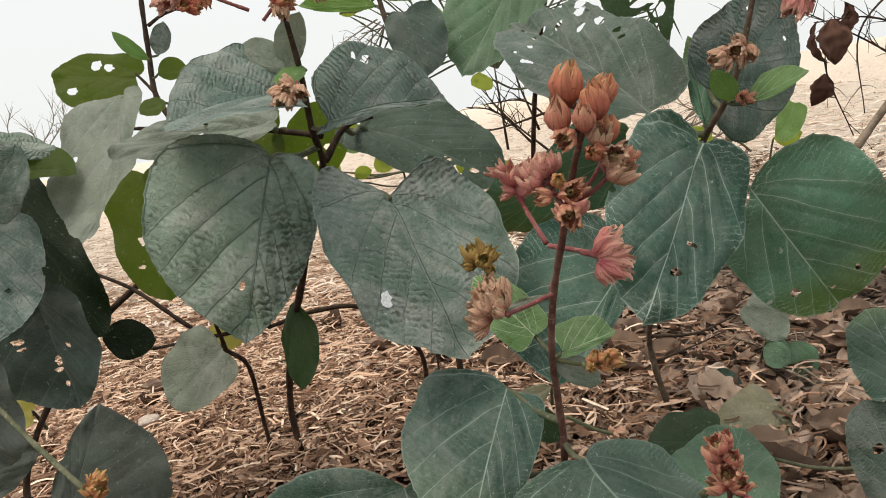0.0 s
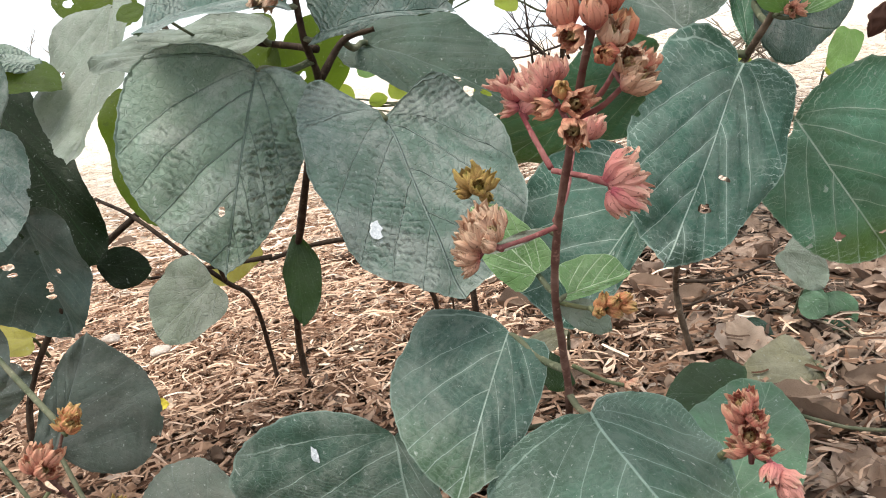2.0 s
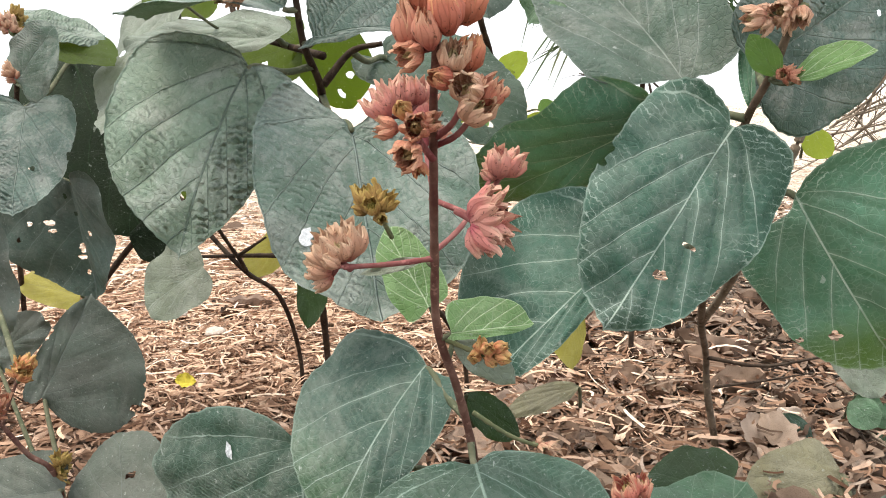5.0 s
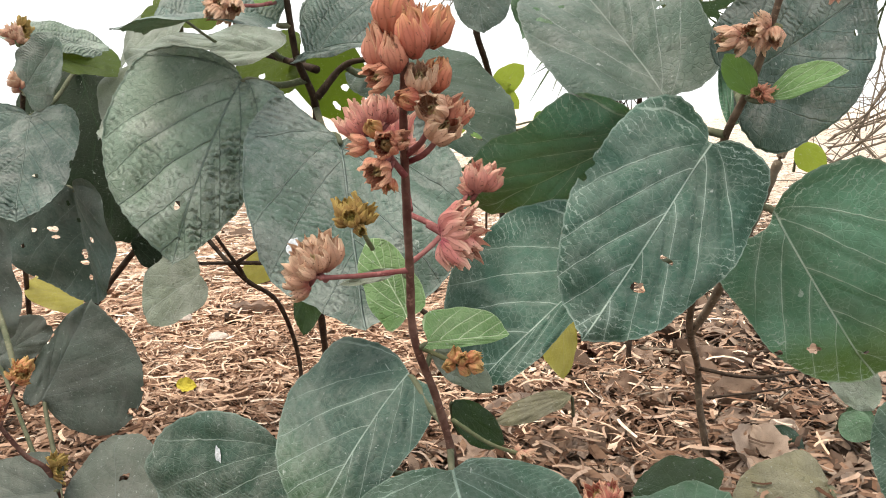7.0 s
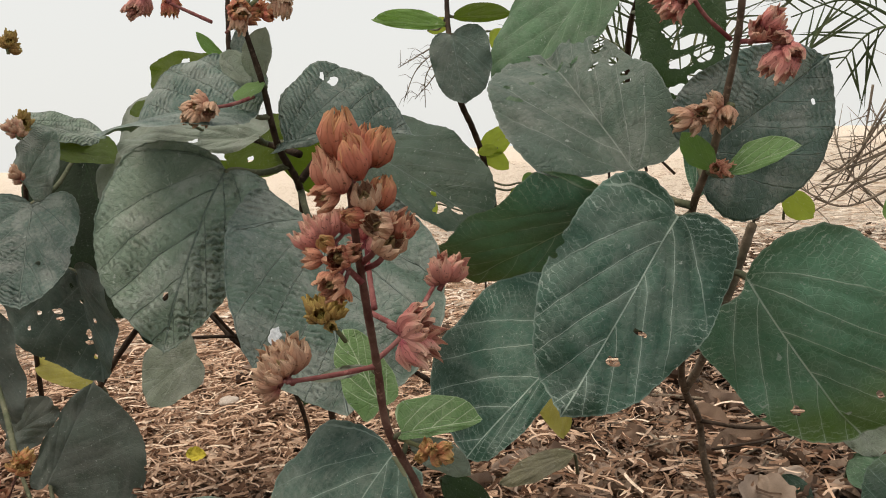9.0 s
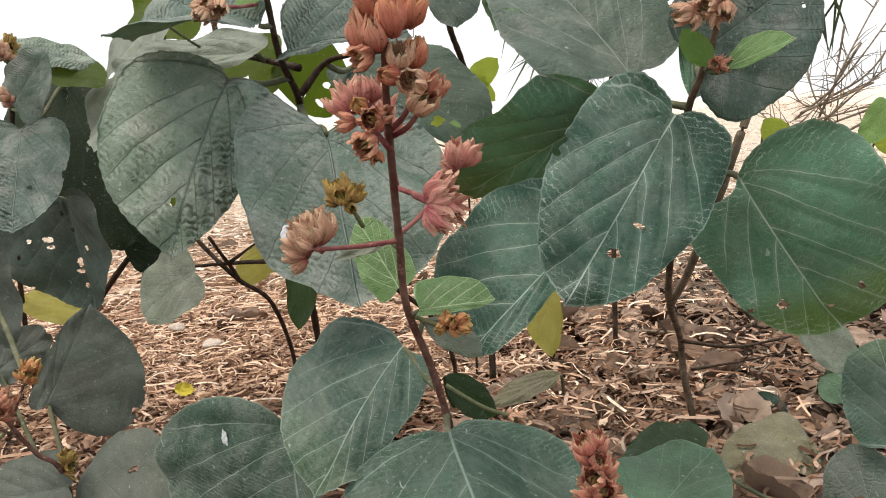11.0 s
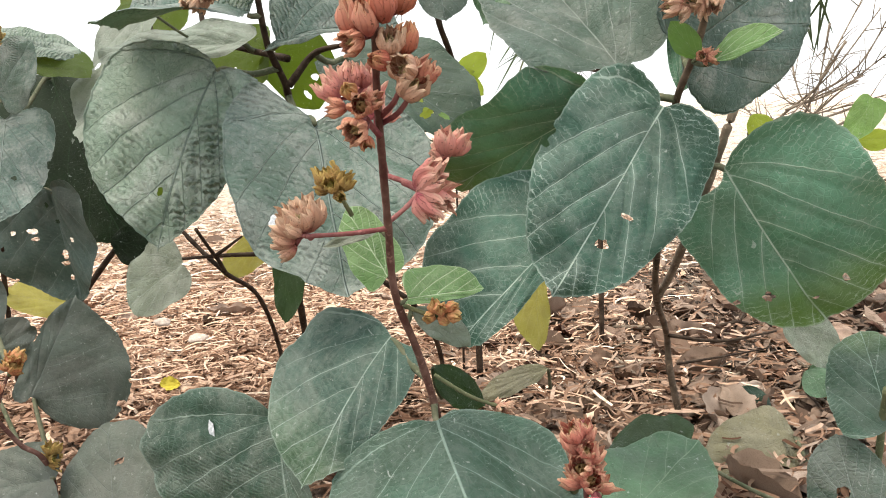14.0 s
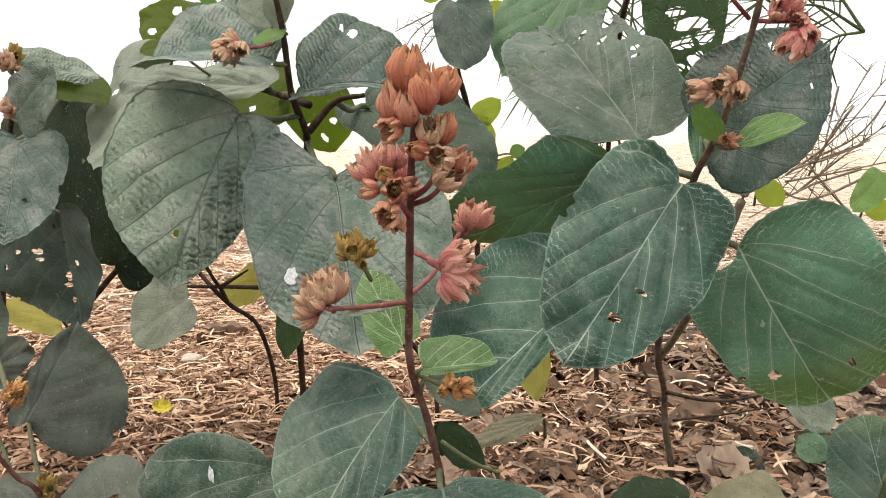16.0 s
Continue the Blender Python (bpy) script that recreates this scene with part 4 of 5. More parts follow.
leaf(S3, (0.171, 0.600, 0.492), (0.095, 0.708, 0.589), (0.878, 0.258, 0.403), (0.063, 0.042), "dusk", cord=(-0.022, 0.048), fold=0.581, droop=0.206, blunt=-0.19, relief=.8, holes=[(.72,.30,.0035), (.60,.45,.004), (.80,.05,.004), (.55,.75,.005), (.42,.70,.004), (.36,.62,.003), (.66,-.45,.003), (.75,-.25,.0035), (.52,-.70,.005), (.62,-.75,.003), (.88,-.2,.003), (.68,.72,.005)], bites=[(.86,.9,.010), (.72,1.05,.009), (.93,-.6,.006), (.60,1.05,.006)])
leaf(S3, (0.209, 0.577, 0.503), (0.284, 0.605, 0.557), (0.494, 0.265, -0.828), (0.039, 0.055), "slate", cord=(0.060, 0.108), fold=0.052, droop=0.098, blunt=-0.99, relief=.6, holes=[(.62,-.55,.003), (.75,.35,.002)])
leaf(S3, (0.221, 0.54, 0.492), (0.257, 0.53, 0.507), (0.2, -0.54, -0.82), (0.013, 0.005), "varieg", cord=0, relief=.4)
leaf(S3, (0.215, 0.545, 0.495), (0.199, 0.54, 0.516), (0.78, -0.32, 0.53), (0.008, 0.008), "lime", cord=0, relief=.4)
leaf(S3, (0.207, 0.588, 0.477), (0.208, 0.612, 0.544), (1, -0.08, 0.01), (0.008, 0.021), "jade", cord=0, relief=.4)
leaf(S1, (0.068, 0.43, 0.379), (0.102, 0.455, 0.379), (0.3, -0.4, -0.87), (0.016, 0.004), "varieg", cord=.03, relief=.6)
leaf(S1, (0.055, 0.44, 0.388), (0.026, 0.46, 0.422), (0.78, 0.1, 0.61), (0.015, 0.014), "varieg", cord=.02, relief=.4)
leaf(S1, (0.061, 0.412, 0.417), (0.031, 0.412, 0.409), (0.24, -0.32, -0.92), (0.003, 0.003), "pale", cord=0, relief=.2)
leaf(S1, (0.064, 0.45, 0.368), (0.092, 0.465, 0.344), (-0.59, -0.18, -0.79), (0.010, 0.007), "pale", cord=0, relief=.4)
leaf(S4, (-0.394, 0.690, 0.482), (-0.374, 0.639, 0.394), (0.933, 0.359, 0.004), (0.062, 0.046), "slate", cord=(.112, .125), fold=.016, droop=.083, blunt=-.13, relief=.7, holes=[(.6,.3,.003)], bites=[(.5,1.0,.005)])
leaf(S4, (-0.381, 0.721, 0.412), (-0.372, 0.734, 0.296), (0.975, -0.215, 0.051), (0.097, 0.059), "eaten", cord=(0.12, 0.1), fold=0.315, droop=0.047, blunt=-0.90, relief=.5, holes=[(0.32, -0.55, 0.0035), (0.32, -0.31, 0.005), (0.39, -0.29, 0.004), (0.55, -0.02, 0.005), (0.63, -0.05, 0.004), (0.45, -0.71, 0.003), (0.41, 0.35, 0.003), (0.77, -0.05, 0.003), (0.26, -0.01, 0.0025), (0.65, -1.05, 0.003), (0.11, -0.09, 0.003), (0.74, -0.81, 0.0022)])
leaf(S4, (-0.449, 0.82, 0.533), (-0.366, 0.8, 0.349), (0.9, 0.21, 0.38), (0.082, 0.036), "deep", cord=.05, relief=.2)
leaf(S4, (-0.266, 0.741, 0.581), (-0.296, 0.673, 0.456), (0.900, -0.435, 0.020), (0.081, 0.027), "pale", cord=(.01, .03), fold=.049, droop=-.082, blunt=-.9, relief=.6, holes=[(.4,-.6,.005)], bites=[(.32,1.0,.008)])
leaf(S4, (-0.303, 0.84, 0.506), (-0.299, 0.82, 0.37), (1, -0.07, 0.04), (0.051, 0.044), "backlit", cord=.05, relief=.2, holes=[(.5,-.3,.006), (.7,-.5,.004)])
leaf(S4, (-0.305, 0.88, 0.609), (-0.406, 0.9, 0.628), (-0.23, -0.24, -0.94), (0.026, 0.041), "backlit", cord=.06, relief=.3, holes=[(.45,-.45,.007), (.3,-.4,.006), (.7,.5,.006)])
leaf(S4, (-0.283, 0.87, 0.624), (-0.312, 0.86, 0.657), (0.74, 0.05, 0.67), (0.009, 0.006), "lime", cord=0, relief=.3)
leaf(S4, (-0.276, 0.88, 0.628), (-0.263, 0.88, 0.662), (0.94, 0, -0.34), (0.011, 0.012), "slate", cord=0, relief=.2)
leaf(S4, (-0.273, 0.86, 0.607), (-0.241, 0.86, 0.609), (0.06, 0, -1), (0.014, 0.010), "backlit", cord=0, relief=.2)
leaf(S2, (-0.077, 0.572, 0.544), (-0.167, 0.551, 0.546), (0.181, -0.829, -0.529), (0.042, 0.095), "slate", cord=(.037, .018), fold=.50, droop=.45, blunt=.6, relief=1.0)
leaf(S2, (-0.058, 0.571, 0.523), (0.028, 0.582, 0.532), (0.164, -0.647, -0.745), (0.050, 0.012), "slate", cord=(.037, .10), fold=.345, droop=.42, blunt=-.9, relief=1.0, holes=[(.42,-.72,.004), (.34,-.8,.0025)])
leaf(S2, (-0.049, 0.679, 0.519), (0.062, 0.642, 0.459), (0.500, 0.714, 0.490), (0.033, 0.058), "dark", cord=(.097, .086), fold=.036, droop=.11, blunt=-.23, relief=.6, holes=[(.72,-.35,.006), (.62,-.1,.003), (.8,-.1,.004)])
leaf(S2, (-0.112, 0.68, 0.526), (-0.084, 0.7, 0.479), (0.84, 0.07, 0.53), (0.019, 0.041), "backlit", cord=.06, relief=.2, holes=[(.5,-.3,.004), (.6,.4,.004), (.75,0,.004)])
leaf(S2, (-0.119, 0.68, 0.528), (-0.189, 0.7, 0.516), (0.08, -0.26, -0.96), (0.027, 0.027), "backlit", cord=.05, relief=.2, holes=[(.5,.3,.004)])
leaf(S7, (-0.002, 0.8, 0.618), (0.01, 0.79, 0.555), (0.98, 0.04, 0.17), (0.024, 0.033), "eaten", cord=.06, relief=.3)
leaf(S7, (0.131, 0.82, 0.663), (0.044, 0.8, 0.55), (0.75, -0.44, -0.5), (0.057, 0.042), "green", cord=.05, relief=.5)
leaf(S7, (0.198, 0.72, 0.632), (0.204, 0.71, 0.535), (1, 0.02, 0.06), (0.033, 0.031), "deepg", cord=.05, relief=.3, holes=[(.5,.1,.01), (.65,-.1,.008), (.8,.3,.008), (.4,-.2,.007), (.6,.5,.008), (.85,-.3,.006)])
leaf(S7, (-0.036, 0.9, 0.643), (-0.12, 0.9, 0.657), (-0.16, -0, -0.99), (0.014, 0.007), "lime", cord=0, relief=.3)
leaf(S7, (-0.029, 0.9, 0.651), (0.034, 0.9, 0.648), (-0.05, 0, -1), (0.013, 0.007), "backlit", cord=0, relief=.3)
leaf(S7, (0.011, 0.9, 0.633), (0.036, 0.9, 0.608), (-0.71, 0, -0.71), (0.012, 0.012), "yel", cord=0, relief=.3)
leaf(S7, (-0.018, 0.95, 0.506), (0.018, 0.95, 0.535), (0.62, 0, -0.78), (0.014, 0.015), "yel", cord=0, relief=.2)
leaf(S7, (-0.018, 0.95, 0.514), (0.013, 0.95, 0.489), (-0.63, 0, -0.78), (0.012, 0.010), "yel", cord=0, relief=.2)
leaf(S4, (-0.37, 0.66, 0.505), (-0.323, 0.65, 0.547), (0.66, -0.07, -0.75), (0.025, 0.029), "slate", cord=.06, relief=.4)
leaf(S4, (-0.407, 0.72, 0.54), (-0.308, 0.7, 0.522), (-0.26, -0.78, -0.57), (0.032, 0.019), "backlit", cord=.04, relief=.4)
leaf(S4, (-0.431, 0.72, 0.564), (-0.329, 0.72, 0.542), (-0.1, -0.87, -0.48), (0.023, 0.023), "dusty", cord=.04, relief=.8)
leaf(S5, (-0.340, 0.617, 0.240), (-0.307, 0.646, 0.325), (0.848, 0.310, -0.429), (0.016, 0.076), "ash", cord=(0.080, 0.134), fold=0.073, droop=0.065, blunt=-0.79, relief=.3, bites=[(.72,1.0,.005), (.45,1.03,.006), (.55,-1.05,.006), (.2,1.02,.005)])
leaf(S5, (-0.495, 0.72, 0.232), (-0.403, 0.7, 0.279), (0.41, -0.18, -0.89), (0.027, 0.023), "ash", cord=.05, relief=.3)
leaf(S5, (-0.177, 0.5, 0.184), (-0.22, 0.56, 0.247), (0.89, 0.23, 0.4), (0.047, 0.041), "ash", cord=.08, relief=.3, holes=[(.6,.2,.004)])
leaf(S5, (-0.242, 0.52, 0.216), (-0.311, 0.5, 0.206), (0.27, -0.54, -0.8), (0.030, 0.032), "ash", cord=.06, relief=.6)
leaf(S5, (-0.407, 0.62, 0.388), (-0.389, 0.63, 0.284), (0.99, -0.02, 0.16), (0.042, 0.039), "ash", cord=.06, relief=.2)
leaf(S4, (-0.189, 0.635, 0.356), (-0.24, 0.626, 0.32), (0.57, -0.37, -0.73), (0.035, 0.026), "pale", cord=.04, relief=.4)
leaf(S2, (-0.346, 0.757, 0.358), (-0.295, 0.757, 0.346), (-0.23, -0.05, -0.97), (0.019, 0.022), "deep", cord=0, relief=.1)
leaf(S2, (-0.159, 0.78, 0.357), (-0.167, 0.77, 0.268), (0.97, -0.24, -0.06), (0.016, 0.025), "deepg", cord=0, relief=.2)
leaf(S6, (0.159, 0.52, 0.198), (0.224, 0.63, 0.227), (0.86, -0.45, -0.23), (0.045, 0.038), "green", cord=0.1, relief=.4)
leaf(S6, (0.214, 0.68, 0.191), (0.158, 0.71, 0.188), (-0.38, -0.77, -0.51), (0.036, 0.024), "deepg", cord=.04, relief=.3)
leaf(S6, (0.327, 0.82, 0.154), (0.244, 0.77, 0.138), (0.49, -0.63, -0.6), (0.038, 0.027), "olive", cord=.02, relief=.5)
leaf(S6, (0.339, 0.59, 0.258), (0.326, 0.62, 0.315), (0.97, -0.04, 0.24), (0.032, 0.021), "darkgreen", cord=.05, relief=.4)
leaf(S6, (0.327, 0.58, 0.177), (0.309, 0.6, 0.248), (0.95, -0.14, 0.28), (0.029, 0.026), "dusk", cord=.06, relief=.4, holes=[(.5,-.2,.005)])
leaf(S8, (0.349, 0.96, 0.229), (0.388, 0.95, 0.181), (0.78, 0.22, 0.59), (0.020, 0.029), "pale", cord=.03, relief=.2)
leaf(S8, (0.357, 0.94, 0.178), (0.383, 0.93, 0.157), (0.67, 0.34, 0.66), (0.017, 0.017), "green", cord=0, relief=.2)
leaf(S8, (0.365, 0.95, 0.182), (0.393, 0.95, 0.157), (0.63, 0.31, 0.72), (0.019, 0.013), "green", cord=0, relief=.2)
leaf(S8, (0.395, 0.96, 0.172), (0.412, 0.95, 0.121), (0.93, 0.25, 0.27), (0.017, 0.028), "green", cord=0, relief=.2)
leaf(S8, (0.294, 0.93, 0.163), (0.317, 0.92, 0.122), (0.85, 0.34, 0.4), (0.019, 0.017), "dark", cord=0, relief=.2)
leaf(S8, (0.084, 0.82, 0.315), (0.087, 0.8, 0.238), (0.95, -0.3, 0.11), (0.027, 0.014), "lemon", cord=0, relief=.3)
leaf(S8, (0.089, 0.86, 0.2), (0.014, 0.84, 0.17), (0.42, -0.68, -0.61), (0.015, 0.014), "olive", cord=0, relief=.4)
leaf(S8, (0.044, 0.56, 0.299), (0.076, 0.58, 0.265), (-0.33, -0.63, -0.7), (0.011, 0.015), "deepg", cord=0, relief=.3)
leaf(S8, (-0.237, 0.88, 0.336), (-0.29, 0.87, 0.298), (0.6, -0.23, -0.76), (0.019, 0.023), "lemon", cord=.03, relief=.3)
leaf(S8, (-0.5, 0.86, 0.262), (-0.591, 0.86, 0.274), (-0.12, -0.43, -0.89), (0.025, 0.021), "lemon", cord=.02, relief=.3)
leaf(S8, (0.402, 0.9, 0.466), (0.375, 0.88, 0.429), (0.84, -0.27, -0.47), (0.013, 0.016), "lime", cord=.03, relief=.3)
leaf(S8, (0.298, 0.95, 0.454), (0.324, 0.95, 0.427), (-0.71, 0, -0.7), (0.012, 0.016), "yel", cord=0, relief=.2)
leaf(S8, (0.415, 1, 0.422), (0.45, 1, 0.423), (0.04, 0, -1), (0.011, 0.013), "yel", cord=0, relief=.2)
leaf(S2, (-0.079, 0.575, 0.565), (-0.063, 0.565, 0.6), (0.91, 0.11, -0.4), (0.014, 0.008), "pale", cord=0, relief=.2)
leaf(S2, (-0.066, 0.565, 0.563), (-0.089, 0.56, 0.558), (0.29, -0.81, -0.51), (0.010, 0.017), "lime", cord=0, relief=.2)
leaf(S2, (-0.082, 0.575, 0.565), (-0.109, 0.58, 0.588), (0.67, 0.01, 0.74), (0.009, 0.012), "pale", cord=0, relief=.2)
leaf(S2, (-0.179, 0.6, 0.559), (-0.196, 0.59, 0.553), (0.53, -0.49, -0.69), (0.009, 0.009), "backlit", cord=0, relief=.2)
leaf(S7, (-0.048, 0.98, 0.486), (-0.078, 0.97, 0.487), (0.1, -0.41, -0.91), (0.010, 0.012), "yel", cord=0, relief=.2)
leaf(S7, (-0.056, 0.98, 0.478), (-0.074, 0.97, 0.461), (0.75, -0.35, -0.56), (0.013, 0.014), "yel", cord=0, relief=.2)
leaf(S7, (-0.085, 0.98, 0.511), (-0.111, 0.98, 0.524), (0.46, 0, 0.89), (0.007, 0.009), "yel", cord=0, relief=.2)
leaf(S7, (-0.087, 0.98, 0.504), (-0.107, 0.97, 0.491), (0.63, -0.41, -0.66), (0.013, 0.013), "lime", cord=0, relief=.2)
leaf(S7, (-0.05, 0.98, 0.47), (-0.028, 0.97, 0.457), (-0.59, -0.43, -0.69), (0.010, 0.009), "lime", cord=0, relief=.2)
leaf(S7, (-0.071, 1, 0.504), (-0.084, 1, 0.531), (0.9, 0, 0.44), (0.009, 0.010), "yel", cord=0, relief=.2)
leaf(S7, (0.081, 1, 0.549), (0.056, 0.98, 0.546), (0.41, -0.38, -0.83), (0.013, 0.015), "yel", cord=0, relief=.2)
leaf(S7, (-0.089, 1, 0.655), (-0.06, 1, 0.664), (0.28, 0, -0.96), (0.010, 0.009), "yel", cord=0, relief=.2)
leaf(S7, (-0.13, 1.05, 0.463), (-0.155, 1.05, 0.483), (0.63, 0, 0.77), (0.006, 0.011), "yel", cord=0, relief=.2)
leaf(S7, (-0.142, 1.05, 0.457), (-0.168, 1.05, 0.474), (0.54, 0, 0.84), (0.005, 0.010), "lime", cord=0, relief=.2)
leaf(S7, (-0.113, 1.05, 0.456), (-0.089, 1.05, 0.46), (0.13, 0, -0.99), (0.010, 0.008), "yel", cord=0, relief=.2)
leaf(S7, (-0.104, 1.05, 0.446), (-0.123, 1.05, 0.433), (0.57, 0, -0.82), (0.011, 0.010), "yel", cord=0, relief=.2)
leaf(S7, (0.066, 0.9, 0.438), (0.086, 0.9, 0.452), (0.59, 0, -0.81), (0.010, 0.013), "yel", cord=0, relief=.2)
leaf(S7, (0.07, 0.9, 0.446), (0.062, 0.9, 0.462), (0.9, 0, 0.43), (0.008, 0.007), "yel", cord=0, relief=.2)
leaf(S7, (0.013, 0.9, 0.513), (-0.009, 0.9, 0.509), (0.17, 0, -0.99), (0.006, 0.006), "yel", cord=0, relief=.2)
leaf(S7, (0.041, 0.9, 0.472), (0.025, 0.9, 0.449), (0.82, 0, -0.57), (0.010, 0.011), "yel", cord=0, relief=.2)
leaf(S7, (0.038, 0.9, 0.475), (0.054, 0.9, 0.482), (0.42, 0, -0.91), (0.008, 0.008), "lime", cord=0, relief=.2)
leaf(S2, (-0.114, 0.63, 0.532), (-0.245, 0.63, 0.529), (0.02, -0.69, -0.72), (0.024, 0.020), "pale", cord=.05, relief=.6, holes=[(.42,.1,.004)])

cluster(S1, (0.057, 0.43, 0.468), (0.048, 0.436, 0.486), .006, 5, .0125, "open", "pink")
spike(S1, [(0.079, 0.365, 0.486), (0.082, 0.360, 0.498), (0.083, 0.357, 0.510)], "rose and orange dried flower buds at the top of the spike", [
    (0.0777, 0.3580, 0.5115, 0.14, -0.21, 0.97, 0.0200, "bud", "rose"),
    (0.0821, 0.3680, 0.5132, 0.22, 0.00, 0.98, 0.0117, "bud", "rose"),
    (0.0910, 0.3600, 0.5085, 0.36, -0.13, 0.92, 0.0168, "bud", "rose"),
    (0.0893, 0.3490, 0.5043, -0.11, -0.25, 0.96, 0.0167, "bud", "rose"),
    (0.0832, 0.3480, 0.4999, -0.06, -0.39, 0.92, 0.0133, "bud", "brown"),
    (0.0742, 0.3560, 0.5007, -0.11, -0.27, 0.96, 0.0158, "bud", "brown"),
    (0.0776, 0.3561, 0.5000, -0.51, -0.82, -0.26, 0.0110, "half", "brown"),
])
spike(S1, [(0.076, 0.376, 0.470), (0.085, 0.369, 0.476), (0.092, 0.363, 0.487)], "half-open brick red dried flower head with straw-coloured seed cups", [
    (0.0877, 0.3548, 0.4899, -0.32, -0.92, 0.22, 0.0115, "bud", "rose"),
    (0.0877, 0.3560, 0.4930, 0.26, -0.52, 0.81, 0.0122, "half", "tan"),
    (0.0929, 0.3600, 0.4930, 0.22, -0.15, 0.97, 0.0140, "bud", "rose"),
    (0.0951, 0.3574, 0.4854, -0.11, -0.96, 0.27, 0.0125, "half", "tan"),
    (0.0964, 0.3620, 0.4813, 0.55, -0.17, 0.82, 0.0127, "half", "brown"),
    (0.0920, 0.3580, 0.4778, 0.68, -0.57, 0.45, 0.0146, "half", "tan"),
])
spike(S1, [(0.075, 0.378, 0.462), (0.071, 0.372, 0.470), (0.067, 0.372, 0.479)], "pink and straw-coloured dried flower head with open seed cups", [
    (0.0620, 0.3660, 0.4772, -0.56, -0.18, 0.81, 0.0114, "half", "pink"),
    (0.0629, 0.3700, 0.4795, -0.26, 0.00, 0.97, 0.0131, "half", "pink"),
    (0.0659, 0.3720, 0.4812, -0.03, 0.00, 1.00, 0.0132, "bud", "pink"),
    (0.0696, 0.3760, 0.4820, 0.03, 0.00, 1.00, 0.0109, "half", "pink"),
    (0.0701, 0.3618, 0.4784, 0.00, -0.89, 0.45, 0.0095, "bud", "orange"),
    (0.0736, 0.3631, 0.4742, 0.16, -0.98, 0.10, 0.0115, "half", "brown"),
    (0.0729, 0.3612, 0.4668, -0.11, -0.96, -0.27, 0.0120, "half", "brown"),
    (0.0669, 0.3620, 0.4738, -0.88, -0.45, 0.12, 0.0093, "half", "brown"),
    (0.0756, 0.3620, 0.4745, 0.84, -0.38, 0.39, 0.0083, "half", "brown"),
    (0.0736, 0.3620, 0.4627, 0.36, -0.48, -0.80, 0.0066, "half", "rose"),
])
spike(S1, [(0.080, 0.392, 0.441), (0.085, 0.389, 0.439), (0.089, 0.387, 0.437)], "dusty pink dried flower head with nodding bells", [
    (0.0860, 0.3900, 0.4390, 0.87, -0.21, 0.44, 0.0164, "half", "pink"),
    (0.0875, 0.3880, 0.4374, 0.97, -0.20, 0.14, 0.0169, "open", "pink"),
    (0.0880, 0.3860, 0.4363, 0.88, -0.16, -0.45, 0.0154, "half", "pink"),
    (0.0870, 0.3880, 0.4353, 0.54, -0.26, -0.80, 0.0130, "half", "pink"),
])
spike(S1, [(0.082, 0.458, 0.444), (0.085, 0.458, 0.449), (0.086, 0.458, 0.452)], "small pink dried flower head", [
    (0.0850, 0.4560, 0.4480, 0.08, -0.21, 0.97, 0.0156, "half", "pink"),
    (0.0830, 0.4580, 0.4477, -0.71, -0.56, 0.43, 0.0090, "bud", "pink"),
    (0.0868, 0.4580, 0.4490, 0.62, -0.12, 0.78, 0.0141, "half", "pink"),
    (0.0853, 0.4600, 0.4487, -0.54, 0.00, 0.84, 0.0117, "half", "pink"),
])
spike(S1, [(0.034, 0.432, 0.432), (0.031, 0.431, 0.435), (0.031, 0.430, 0.438)], "dry straw-coloured flower head with starry bracts", [
    (0.0308, 0.4320, 0.4350, -0.32, -0.14, 0.94, 0.0136, "half", "dry"),
    (0.0313, 0.4340, 0.4339, 0.58, -0.10, 0.81, 0.0130, "half", "dry"),
    (0.0290, 0.4320, 0.4341, -0.91, -0.24, 0.33, 0.0083, "half", "dry"),
    (0.0327, 0.4300, 0.4331, 0.73, -0.58, -0.37, 0.0067, "half", "dry"),
    (0.0316, 0.4280, 0.4348, 0.21, -0.78, 0.58, 0.0100, "half", "dry"),
])
spike(S1, [(0.041, 0.377, 0.419), (0.037, 0.380, 0.420), (0.033, 0.383, 0.418)], "tan dried flower head with overlapping pointed bracts", [
    (0.0356, 0.3880, 0.4200, 0.05, -0.11, 0.99, 0.0174, "half", "tan"),
    (0.0350, 0.3840, 0.4213, -0.19, -0.23, 0.95, 0.0159, "half", "tan"),
    (0.0344, 0.3800, 0.4200, -0.41, -0.25, 0.88, 0.0146, "half", "tan"),
    (0.0311, 0.3840, 0.4168, -0.71, -0.21, 0.67, 0.0134, "half", "tan"),
    (0.0308, 0.3820, 0.4157, -0.89, -0.24, 0.37, 0.0114, "half", "tan"),
    (0.0305, 0.3840, 0.4141, -0.90, -0.29, -0.34, 0.0097, "half", "tan"),
    (0.0379, 0.3780, 0.4223, -0.07, -0.53, 0.84, 0.0121, "half", "tan"),
    (0.0374, 0.3740, 0.4205, -0.46, -0.71, 0.53, 0.0091, "bud", "tan"),
])
cluster(S1, (0.081, 0.425, 0.371), (0.095, 0.415, 0.379), .006, 9, .0085, "bud", "orange")
cluster(S6, (0.154, 0.445, 0.274), (0.153, 0.44, 0.317), .009, 11, .013, "half", "red")
cluster(S6, (0.16, 0.43, 0.277), (0.167, 0.425, 0.265), .004, 4, .0125, "half", "pink")
cluster(S1, (0.098, 0.5, 0.297), (0.107, 0.5, 0.296), .004, 4, .008, "half", "tan")
